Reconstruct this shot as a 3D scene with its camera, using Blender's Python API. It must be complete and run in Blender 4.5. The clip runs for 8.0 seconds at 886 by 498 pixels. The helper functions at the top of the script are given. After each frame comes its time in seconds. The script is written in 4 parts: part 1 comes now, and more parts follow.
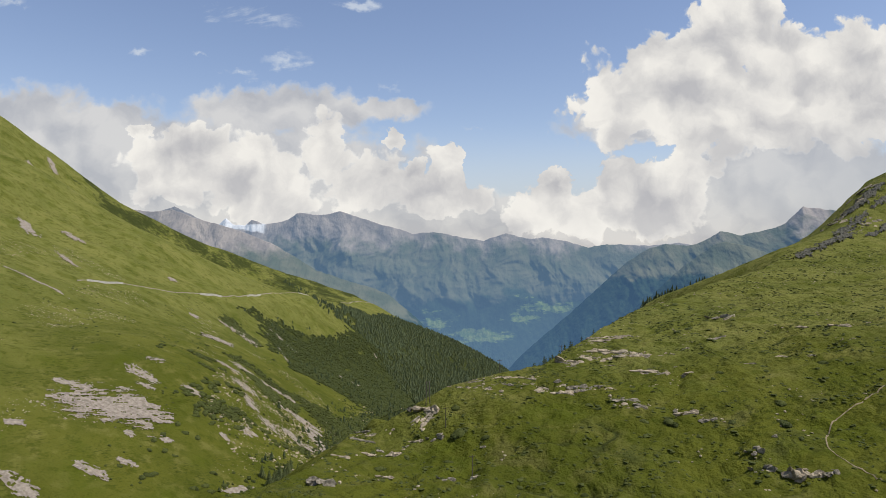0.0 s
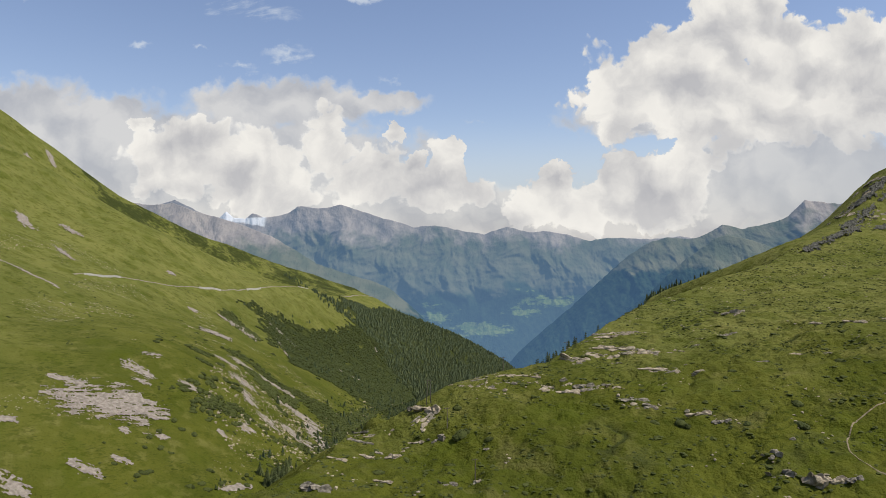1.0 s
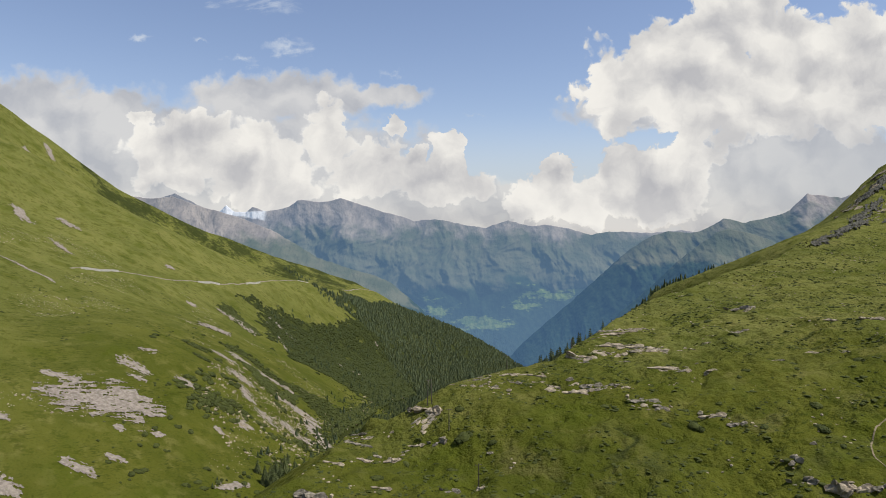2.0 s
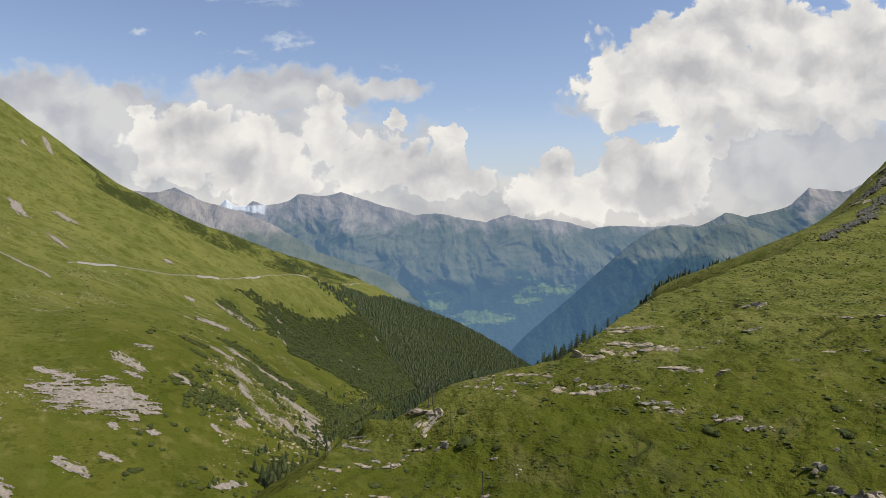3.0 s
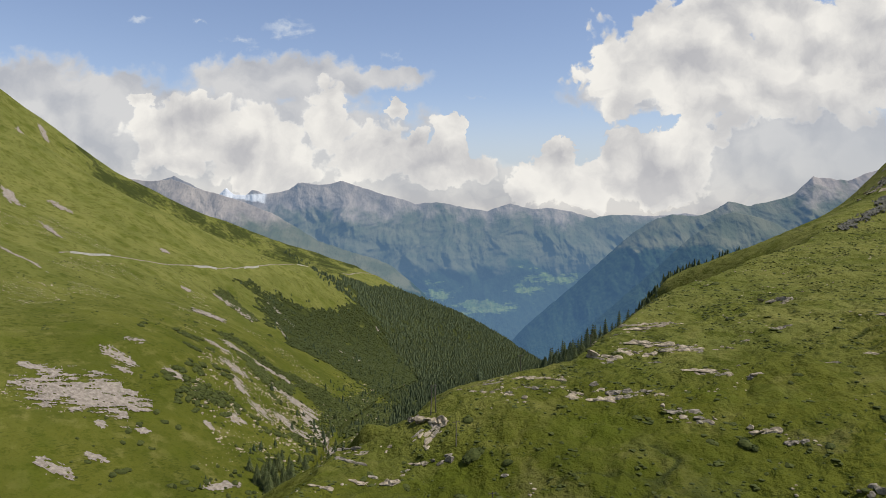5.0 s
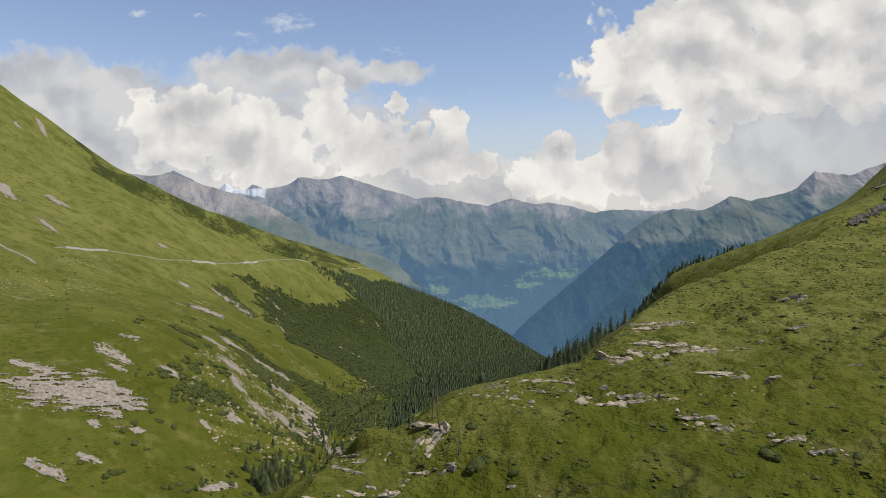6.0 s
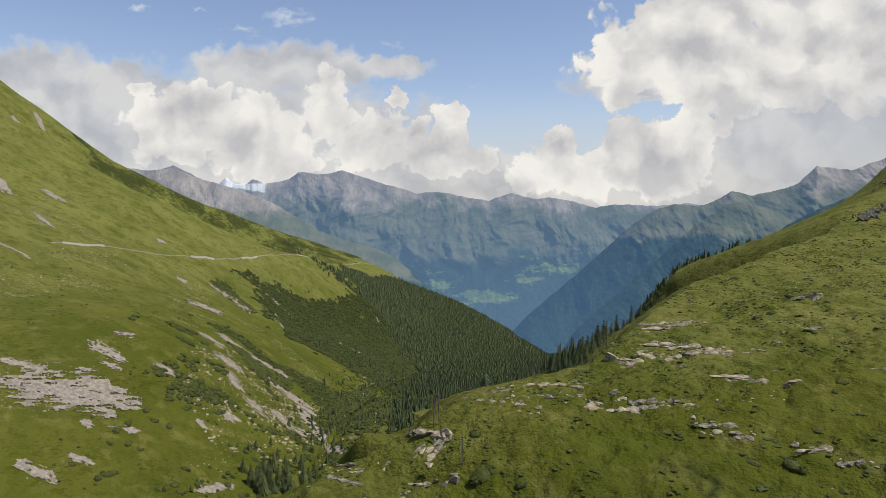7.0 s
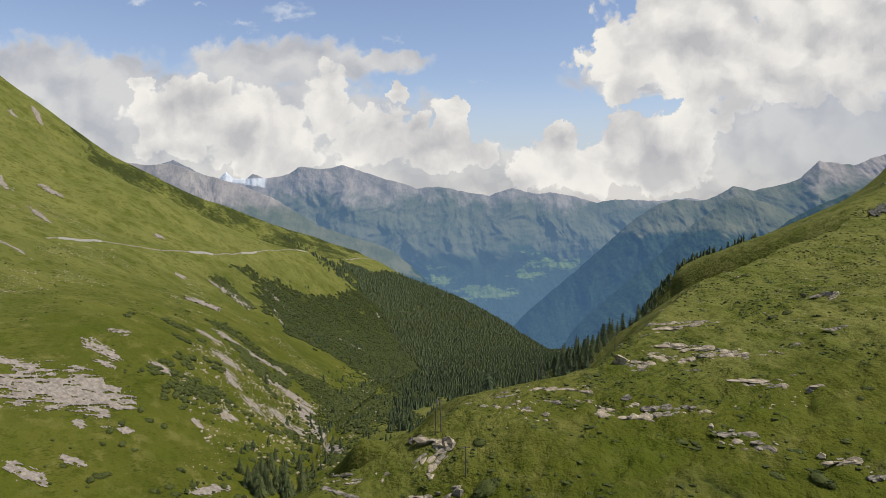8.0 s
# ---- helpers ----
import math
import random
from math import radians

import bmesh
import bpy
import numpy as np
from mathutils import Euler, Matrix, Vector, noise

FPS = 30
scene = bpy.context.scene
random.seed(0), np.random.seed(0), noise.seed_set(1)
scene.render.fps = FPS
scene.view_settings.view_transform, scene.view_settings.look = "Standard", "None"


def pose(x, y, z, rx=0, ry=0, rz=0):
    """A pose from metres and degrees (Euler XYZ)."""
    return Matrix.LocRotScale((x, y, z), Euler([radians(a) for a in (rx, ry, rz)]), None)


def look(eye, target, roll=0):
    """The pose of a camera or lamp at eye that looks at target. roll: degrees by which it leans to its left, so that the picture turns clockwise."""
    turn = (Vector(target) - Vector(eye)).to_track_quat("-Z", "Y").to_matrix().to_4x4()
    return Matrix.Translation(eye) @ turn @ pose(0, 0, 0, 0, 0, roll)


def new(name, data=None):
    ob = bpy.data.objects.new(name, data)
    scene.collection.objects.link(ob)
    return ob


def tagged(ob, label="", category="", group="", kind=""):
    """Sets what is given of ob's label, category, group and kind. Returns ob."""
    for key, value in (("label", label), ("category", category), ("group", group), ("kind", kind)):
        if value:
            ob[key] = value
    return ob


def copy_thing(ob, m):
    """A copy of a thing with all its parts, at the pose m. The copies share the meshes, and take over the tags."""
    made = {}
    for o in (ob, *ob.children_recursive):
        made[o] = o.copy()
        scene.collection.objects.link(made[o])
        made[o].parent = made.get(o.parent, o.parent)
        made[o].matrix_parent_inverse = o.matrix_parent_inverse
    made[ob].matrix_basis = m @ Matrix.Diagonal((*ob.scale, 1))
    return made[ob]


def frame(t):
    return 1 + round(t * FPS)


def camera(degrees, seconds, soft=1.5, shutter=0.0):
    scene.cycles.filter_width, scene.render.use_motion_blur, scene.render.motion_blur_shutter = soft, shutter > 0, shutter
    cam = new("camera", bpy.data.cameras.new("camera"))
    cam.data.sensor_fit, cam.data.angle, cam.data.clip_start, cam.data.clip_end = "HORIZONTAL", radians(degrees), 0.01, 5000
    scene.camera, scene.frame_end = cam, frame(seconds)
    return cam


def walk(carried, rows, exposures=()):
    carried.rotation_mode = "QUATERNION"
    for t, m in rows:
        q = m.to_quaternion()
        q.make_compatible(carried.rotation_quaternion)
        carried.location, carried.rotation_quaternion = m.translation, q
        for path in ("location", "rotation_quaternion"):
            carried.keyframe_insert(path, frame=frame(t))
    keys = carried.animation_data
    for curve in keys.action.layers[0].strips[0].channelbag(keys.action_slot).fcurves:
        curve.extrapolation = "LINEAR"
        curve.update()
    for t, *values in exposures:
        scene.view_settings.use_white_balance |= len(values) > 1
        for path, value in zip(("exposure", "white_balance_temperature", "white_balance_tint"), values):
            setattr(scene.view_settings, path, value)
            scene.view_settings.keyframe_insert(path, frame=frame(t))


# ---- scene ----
# Heights are metres above the camera's first place; y points down the valley.
cam = camera(66.0, 8.0, soft=0.75)
PATH = [
    (0.0, 0.00, 0.00, 0.00, 90.000, 0.000, 0.000),
    (1.0, -0.23, 10.90, -0.07, 89.450, -0.016, 0.065),
    (2.0, -0.58, 22.01, -0.07, 88.929, -0.028, 0.118),
    (3.0, -1.02, 33.28, -0.03, 88.435, -0.038, 0.162),
    (4.0, -1.53, 44.64, 0.05, 87.963, -0.046, 0.201),
    (5.0, -2.08, 56.05, 0.13, 87.510, -0.055, 0.236),
    (6.0, -2.65, 67.45, 0.21, 87.071, -0.066, 0.271),
    (7.0, -3.19, 78.78, 0.27, 86.642, -0.080, 0.308),
    (8.0, -3.70, 90.00, 0.28, 86.220, -0.100, 0.350),
]
walk(cam, [(t, pose(x, y, z, rx, ry, rz)) for t, x, y, z, rx, ry, rz in PATH], exposures=[(0.0, 0.0), (8.0, 0.0)])

# ---- daylight: summer sun from the right, blue sky with cumulus ----
SUN_AZ, SUN_EL = radians(104), radians(58)     # azimuth from the view down the valley, clockwise
SUN_DIR = Vector((math.sin(SUN_AZ) * math.cos(SUN_EL), math.cos(SUN_AZ) * math.cos(SUN_EL), math.sin(SUN_EL)))
sun = new("sun", bpy.data.lights.new("sun", "SUN"))
sun.data.energy, sun.data.angle, sun.data.color = 4.8, radians(0.53), (1.0, 0.95, 0.86)
sun.matrix_world = look(SUN_DIR * 900, (0, 0, 0))

world = bpy.data.worlds.new("sky")
scene.world = world
world.use_nodes = True


class Graph:
    """Short hand for shader nodes."""

    def __init__(self, tree):
        self.tree = tree
        tree.nodes.clear()

    def put(self, socket, value):
        if isinstance(value, bpy.types.NodeSocket):
            self.tree.links.new(value, socket)
        elif value is not None:
            socket.default_value = value

    def node(self, kind, out=0, inputs=(), **props):
        n = self.tree.nodes.new(kind)
        for key, value in props.items():
            setattr(n, key, value)
        for key, value in dict(inputs).items():
            self.put(n.inputs[key], value)
        return n.outputs[out]

    def math(self, op, a, b=None, c=None, clamp=False):
        n = self.tree.nodes.new("ShaderNodeMath")
        n.operation, n.use_clamp = op, clamp
        for i, v in enumerate((a, b, c)):
            self.put(n.inputs[i], v)
        return n.outputs[0]

    def add(self, a, b):
        return self.math("ADD", a, b)

    def sub(self, a, b):
        return self.math("SUBTRACT", a, b)

    def mul(self, a, b):
        return self.math("MULTIPLY", a, b)

    def step(self, v, lo, hi, to_lo=0.0, to_hi=1.0, smooth=True):
        return self.node("ShaderNodeMapRange", 0, {0: v, 1: lo, 2: hi, 3: to_lo, 4: to_hi}, interpolation_type="SMOOTHSTEP" if smooth else "LINEAR")

    def vec(self, x, y, z=0.0):
        return self.node("ShaderNodeCombineXYZ", 0, {0: x, 1: y, 2: z})

    def scaled(self, v, s):
        return self.node("ShaderNodeVectorMath", 0, {0: v, 1: s}, operation="MULTIPLY")

    def noise(self, v, scale, detail=4.0, rough=0.5, lac=2.0, distort=0.0):
        return self.node("ShaderNodeTexNoise", 0, {"Vector": v, "Scale": scale, "Detail": detail, "Roughness": rough, "Lacunarity": lac, "Distortion": distort})

    def mix(self, f, a, b):
        n = self.tree.nodes.new("ShaderNodeMix")
        n.data_type = "RGBA"
        for i, v in ((0, f), (6, a), (7, b)):
            self.put(n.inputs[i], (*v, 1.0) if isinstance(v, tuple) and len(v) == 3 else v)
        return n.outputs[2]


# Clouds on the plane one unit ahead: middle and half sizes in hundredths (across, up), and how thick
HEAPS = [
    (33.6, 22.9, 11.6, 7.9, 1.00), (41.5, 30.3, 7.0, 6.2, 1.00), (46.5, 35.5, 3.1, 3.3, 1.00), (25.0, 22.5, 3.8, 3.8, 0.95), (57.7, 22.5, 9.9, 7.9, 1.00), (62.6, 26.6, 5.4, 5.4, 1.00),
    (45.2, 21.2, 9.9, 6.2, 1.00), (30.7, 8.0, 7.0, 5.6, 1.00), (35.7, 11.3, 3.0, 3.3, 0.90), (15.6, 6.6, 4.3, 3.2, 0.90), (16.4, 9.6, 2.2, 2.3, 0.85), (20.6, 5.0, 5.0, 3.2, 0.90), (12.6, 4.0, 3.4, 2.2, 0.85), (49.5, 27.0, 5.4, 4.8, 1.00), (36.0, 27.0, 5.0, 4.5, 1.00), (-17.1, 13.8, 3.5, 4.6, 1.00), (-27.7, 10.0, 7.9, 5.8, 0.95),
    (-37.6, 11.7, 7.0, 5.0, 0.95), (0.9, 12.7, 2.3, 2.5, 0.90), (-4.1, 11.7, 1.7, 1.8, 0.80), (-7.4, 15.7, 1.6, 1.5, 0.85), (-1.2, 8.0, 6.6, 3.3, 0.85), (-11.1, 10.0, 6.2, 4.3, 0.90),
    (-44.2, 17.4, 2.2, 0.9, 0.80),
]
BANKS = [
    (-55.8, 14.6, 14.1, 7.9, 0.95), (-64.1, 18.7, 9.9, 5.1, 0.95), (-47.6, 10.0, 13.3, 7.0, 0.95), (-28.5, 20.0, 9.3, 4.0, 0.80), (-10.7, 20.4, 9.5, 2.0, 0.70), (-27.7, 5.5, 34.8, 5.1, 0.95),
    (-7.0, 4.6, 21.5, 4.8, 0.90), (20.4, 3.8, 16.6, 4.3, 0.90), (51.9, 10.9, 19.9, 8.3, 0.85), (38.6, 5.5, 15.7, 5.1, 0.85), (20.1, 20.8, 1.2, 2.5, 0.50), (32.0, 17.9, 14.1, 2.8, 0.90),
    (-38.4, 14.8, 11.6, 3.7, 0.95), (-22.0, 20.2, 15.0, 3.4, 0.85), (-24.0, 12.5, 22.0, 6.0, 0.95), (-52.0, 17.0, 14.0, 5.0, 0.95), (-18.6, 8.4, 19.9, 6.6, 0.90),
]
WISPS = [
    (-26.0, 34.2, 6.2, 2.0, 0.80), (-12.8, 35.7, 3.3, 0.9, 0.80), (-45.1, 28.7, 2.0, 0.7, 0.80), (-23.5, 27.8, 4.0, 1.1, 0.75), (-29.7, 25.6, 2.5, 0.8, 0.70), (-8.1, 23.8, 2.5, 0.8, 0.80),
    (-62.5, 36.2, 3.7, 1.0, 0.80), (4.6, 17.6, 4.1, 0.6, 0.40), (-36.0, 28.4, 1.5, 0.5, 0.50),
]


def clouded_sky():
    g = Graph(world.node_tree)
    way = g.node("ShaderNodeTexCoord", 0)
    xyz = g.tree.nodes.new("ShaderNodeSeparateXYZ")
    g.put(xyz.inputs[0], way)
    x, y, z = xyz.outputs
    ahead = g.math("MAXIMUM", g.math("ABSOLUTE", y), 0.08)
    u, v = g.math("DIVIDE", x, ahead), g.math("DIVIDE", z, ahead)
    p = g.vec(u, v, 0.0)
    # billows: coarse lumps, then cauliflower puffs
    warp = g.node("ShaderNodeTexNoise", 1, {"Vector": p, "Scale": 9.0, "Detail": 3.0})
    q = g.node("ShaderNodeVectorMath", 0, {0: warp, 1: (0.06, 0.06, 0.0), 2: p}, operation="MULTIPLY_ADD")
    ruffle = g.node("ShaderNodeTexNoise", 1, {"Vector": p, "Scale": 34.0, "Detail": 4.0, "Roughness": 0.6})
    q = g.node("ShaderNodeVectorMath", 0, {0: ruffle, 1: (0.02, 0.02, 0.0), 2: q}, operation="MULTIPLY_ADD")

    def billow(at):
        n = g.noise(at, 8.0, 9.0, 0.56)
        w = g.node("ShaderNodeTexVoronoi", 0, {"Vector": at, "Scale": 22.0, "Smoothness": 0.45, "Detail": 3.0, "Roughness": 0.5}, feature="SMOOTH_F1")
        return g.add(g.mul(g.sub(n, 0.5), 1.5), g.mul(g.sub(0.42, w), 0.55))

    b = billow(q)
    def swell(at):
        w = g.node("ShaderNodeTexVoronoi", 0, {"Vector": at, "Scale": 13.0, "Smoothness": 0.8, "Detail": 1.5, "Roughness": 0.45}, feature="SMOOTH_F1")
        return g.sub(g.mul(g.noise(at, 7.0, 8.0, 0.62), 1.2), g.mul(w, 0.8))

    near_side = swell(q)
    far_side = swell(g.node("ShaderNodeVectorMath", 0, {0: q, 1: (0.014, 0.026, 0.0)}, operation="ADD"))

    wob = g.tree.nodes.new("ShaderNodeSeparateXYZ")
    g.put(wob.inputs[0], g.node("ShaderNodeVectorMath", 0, {0: ruffle, 1: (0.045, 0.045, 0.0), 2: (-0.0225, -0.0225, 0.0)}, operation="MULTIPLY_ADD"))
    mu, mv = g.add(u, wob.outputs[0]), g.add(v, wob.outputs[1])

    def masses(rows, soft, below, lift):
        total = None
        for cx, cy, rx, ry, d in rows:
            du, dv = g.math("MULTIPLY_ADD", mu, 100 / rx, -cx / rx), g.math("MULTIPLY_ADD", mv, 100 / ry, -cy / ry)
            dv = g.math("MAXIMUM", dv, g.mul(dv, -below))
            e = g.math("SQRT", g.add(g.mul(du, du), g.mul(dv, dv)))
            f = g.math("MULTIPLY_ADD", e, -1.0, lift + 0.5 * d)
            total = f if total is None else g.math("SMOOTH_MAX", total, f, soft)
        return total

    # the same kind of sky goes on all round, beyond the part ahead
    aside = g.math("MAXIMUM", g.step(g.math("ABSOLUTE", u), 0.75, 1.0), g.math("MAXIMUM", g.step(v, 0.42, 0.6), g.step(y, 0.05, -0.05)))
    here = g.sub(1.0, aside)
    round_about = g.mul(g.mul(g.sub(g.noise(way, 2.2, 5.0, 0.5), 0.62), 5.0), aside)
    heap = g.add(g.add(g.mul(masses(HEAPS, 0.24, 1.05, 1.24), here), round_about), g.mul(b, 1.2))
    bank = g.add(g.mul(masses(BANKS, 0.3, 1.0, 1.0), here), g.sub(g.mul(b, 0.7), g.mul(aside, 2.0)))
    fleck = g.noise(g.vec(g.mul(u, 0.4), v, 3.0), 16.0, 7.0, 0.62, 2.0, 0.8)
    wisp = g.sub(g.add(masses(WISPS, 0.1, 1.0, 0.75), g.mul(g.sub(fleck, 0.50), 6.0)), g.mul(aside, 2.0))
    dense = g.step(heap, 0.14, 0.29)
    thick = g.step(bank, 0.08, 0.5)
    haze = g.mul(g.step(v, 0.19, 0.02), 0.85)
    cover = g.math("MAXIMUM", g.math("MAXIMUM", dense, g.mul(thick, 0.92)), g.math("MAXIMUM", g.mul(g.step(wisp, 0.0, 1.2), 0.75), haze))
    # bright on the side of the sun, greyer in the hollows and at the bases
    relief = g.step(g.sub(near_side, far_side), -0.24, 0.2, smooth=False)
    deep = g.step(heap, 0.15, 1.5)
    tone = g.add(g.mul(relief, 0.7), g.mul(g.sub(1.0, deep), 0.3))
    bright = g.mix(tone, (0.55, 0.55, 0.575), (1.02, 0.99, 0.93))
    dull = g.mix(g.mul(relief, 0.9), (0.52, 0.53, 0.565), (0.80, 0.785, 0.765))
    thin = g.mix(g.step(v, 0.05, 0.3), (0.58, 0.63, 0.69), (0.70, 0.77, 0.87))
    shade = g.mix(g.math("MAXIMUM", thick, dense), thin, g.mix(dense, dull, bright))
    # a grey sheet of rain cloud low down on that side
    sheet = g.mul(g.step(g.add(u, g.mul(b, 0.12)), 0.30, 0.60), g.step(g.add(v, g.mul(b, 0.05)), 0.19, 0.09))
    shade = g.mix(g.mul(sheet, 0.75), shade, (0.55, 0.565, 0.60))
    sky = g.node("ShaderNodeTexSky", 0, (), sky_type="NISHITA", sun_disc=False, sun_elevation=SUN_EL, sun_rotation=SUN_AZ, altitude=2000.0, air_density=1.3, dust_density=1.0, ozone_density=1.5)
    blue = g.node("ShaderNodeBackground", 0, {0: g.scaled(sky, (1.30, 1.17, 1.20)), 1: 0.105})
    white = g.node("ShaderNodeBackground", 0, {0: shade, 1: 0.88})
    both = g.node("ShaderNodeMixShader", 0, {0: cover, 1: blue, 2: white})
    g.put(g.tree.nodes.new("ShaderNodeOutputWorld").inputs[0], both)


clouded_sky()


# ---- the lie of the land ----
def noise2(x, y, seed=0):
    """Gradient noise on arrays, about -0.7 to 0.7."""
    x, y = np.asarray(x, float), np.asarray(y, float)
    xi, yi = np.floor(x).astype(np.int64), np.floor(y).astype(np.int64)
    fx, fy = x - xi, y - yi

    def corner(i, j):
        h = ((xi + i) * 374761393 + (yi + j) * 668265263 + seed * 144665) & 0xFFFFFFFF
        h = ((h ^ (h >> 13)) * 1274126177) & 0xFFFFFFFF
        a = ((h ^ (h >> 16)) & 0xFFFF) * (2 * math.pi / 65536)
        return np.cos(a) * (fx - i) + np.sin(a) * (fy - j)

    sx, sy = fx * fx * fx * (fx * (fx * 6 - 15) + 10), fy * fy * fy * (fy * (fy * 6 - 15) + 10)
    lo, hi = corner(0, 0) * (1 - sx) + corner(1, 0) * sx, corner(0, 1) * (1 - sx) + corner(1, 1) * sx
    return lo * (1 - sy) + hi * sy


def fbm(x, y, octaves=4, seed=0, gain=0.5):
    total, amp = 0.0, 1.0
    for k in range(octaves):
        total, amp, x, y = total + amp * noise2(x, y, seed + k), amp * gain, x * 2.03, y * 2.03
    return total


def ridged(x, y, octaves=4, seed=0):
    total, amp = 0.0, 1.0
    for k in range(octaves):
        total, amp, x, y = total + amp * (0.4 - np.abs(noise2(x, y, seed + k))), amp * 0.5, x * 2.1, y * 2.1
    return total


def smooth(v, lo, hi):
    t = np.clip((v - lo) / (hi - lo), 0, 1)
    return t * t * (3 - 2 * t)


def line(v, knots):
    """A polyline through (at, value) pairs."""
    return np.interp(v, [k[0] for k in knots], [k[1] for k in knots])


# the stream: y, x, height
STREAM = [(-400, -190, -120), (0, -150, -150), (350, -128, -182), (550, -108, -194), (750, -108, -216), (1100, -90, -270), (1500, -40, -335), (1950, 50, -420), (2320, 190, -490), (2600, 390, -552), (3000, 600, -680), (4000, 720, -880), (5400, 900, -1060)]
# the slope left of it: rise above the stream, by metres from the stream (rows) and along the valley (columns)
ASIDE = [0, 50, 110, 180, 270, 400, 600, 900, 1500]
ALONG = [300, 520, 640, 800, 1150, 1500, 1950, 2600, 3300]
RISE = [
    [0, 0, 0, 0, 0, 0, 0, 0, 0],
    [-6, 18, 34, 30, 20, 12, 8, 26, 43],
    [0, 51, 85, 76, 49, 32, 23, 56, 91],
    [20, 79, 116, 113, 84, 64, 61, 98, 142],
    [60, 114, 128, 141, 132, 125, 167, 152, 198],
    [127, 163, 176, 190, 209, 235, 278, 214, 267],
    [249, 266, 275, 282, 297, 366, 319, 282, 361],
    [425, 446, 459, 480, 528, 536, 308, 385, 492],
    [782, 822, 844, 870, 918, 936, 930, 712, 762],
]
# where the left slope rounds off: x, y
ROUND = [(-2600, 1500), (-1400, 2000), (-1200, 2237), (-1050, 2380), (-870, 2547), (-700, 2730), (-550, 2909), (-394, 3052), (-250, 2928), (-160, 2891), (40, 2780), (165, 2730), (300, 2700), (420, 2680), (600, 2600)]
# crest of the near hill on the right: along, across, height; then how it falls off towards the camera
CREST_S = [(0, -150), (126, -180), (167, -209), (195, -196), (258, -180), (315, -191), (396, -207), (566, -190), (707, -203), (808, -197), (925, -190), (1060, -182), (1300, -180)]
CREST_Z = [(0, -62), (126, -70), (167, -74), (183, -68), (196, -59), (211, -56), (230, -55), (258, -53.3), (271, -50), (315, -45), (345, -42), (396, -38), (440, -33), (501, -24), (566, -16), (635, -8), (707, 3), (808, 19), (861, 34), (925, 60), (973, 79), (1060, 106), (1300, 130), (1700, -240)]
FALL = [(0, 0.06), (170, 0.02), (205, 0.10), (235, 0.065), (262, 0.03), (300, -0.01), (350, -0.045), (430, 0.0), (500, 0.04), (600, 0.07), (700, 0.1), (800, 0.2), (1000, 0.2)]

BACK = [(560, 70), (620, 118), (700, 140), (770, 157), (866, 133), (914, 83), (1000, 40)]


def lattice(d, y):
    def cell(v, knots):
        k = np.array(knots, float)
        i = np.clip(np.searchsorted(k, v) - 1, 0, len(k) - 2)
        t = np.clip((v - k[i]) / (k[i + 1] - k[i]), 0, 1)
        return i, 0.6 * t + 0.4 * t * t * (3 - 2 * t)
    i, a = cell(d, ASIDE)
    j, b = cell(y, ALONG)
    r = np.array(RISE, float)
    return (r[i, j] * (1 - a) + r[i + 1, j] * a) * (1 - b) + (r[i, j + 1] * (1 - a) + r[i + 1, j + 1] * a) * b


def valley(x, y):
    sx, sz = line(y, [k[:2] for k in STREAM]), line(y, [(k[0], k[2]) for k in STREAM])
    d = sx - x
    up = sum(lattice(np.maximum(d + o, 0), y + o * 1.2) for o in (-28, -10, 10, 28)) / 4
    up = up + np.maximum(d - 1500, 0) * 0.5
    far = np.maximum(-d, 0)
    z = sz + np.where(d > 0, up, line(y, [(700, 0.24), (1200, 0.02)]) * far * 90 / (90 + 0.2 * far))
    over = y - line(x, ROUND)
    z = z - 0.66 * (np.sqrt(over * over + 50 ** 2) + over) / 2
    z = np.maximum(z, sz - 25)
    # ribs and hollows that run down the slope, and smaller lumps
    side = smooth(d, 20, 160)
    z = z + side * (9 * ridged((y + 0.55 * d) / 190, d / 900, 3, 11) + 2.2 * fbm((y + 0.5 * d) / 45, d / 110, 3, 17))
    return z


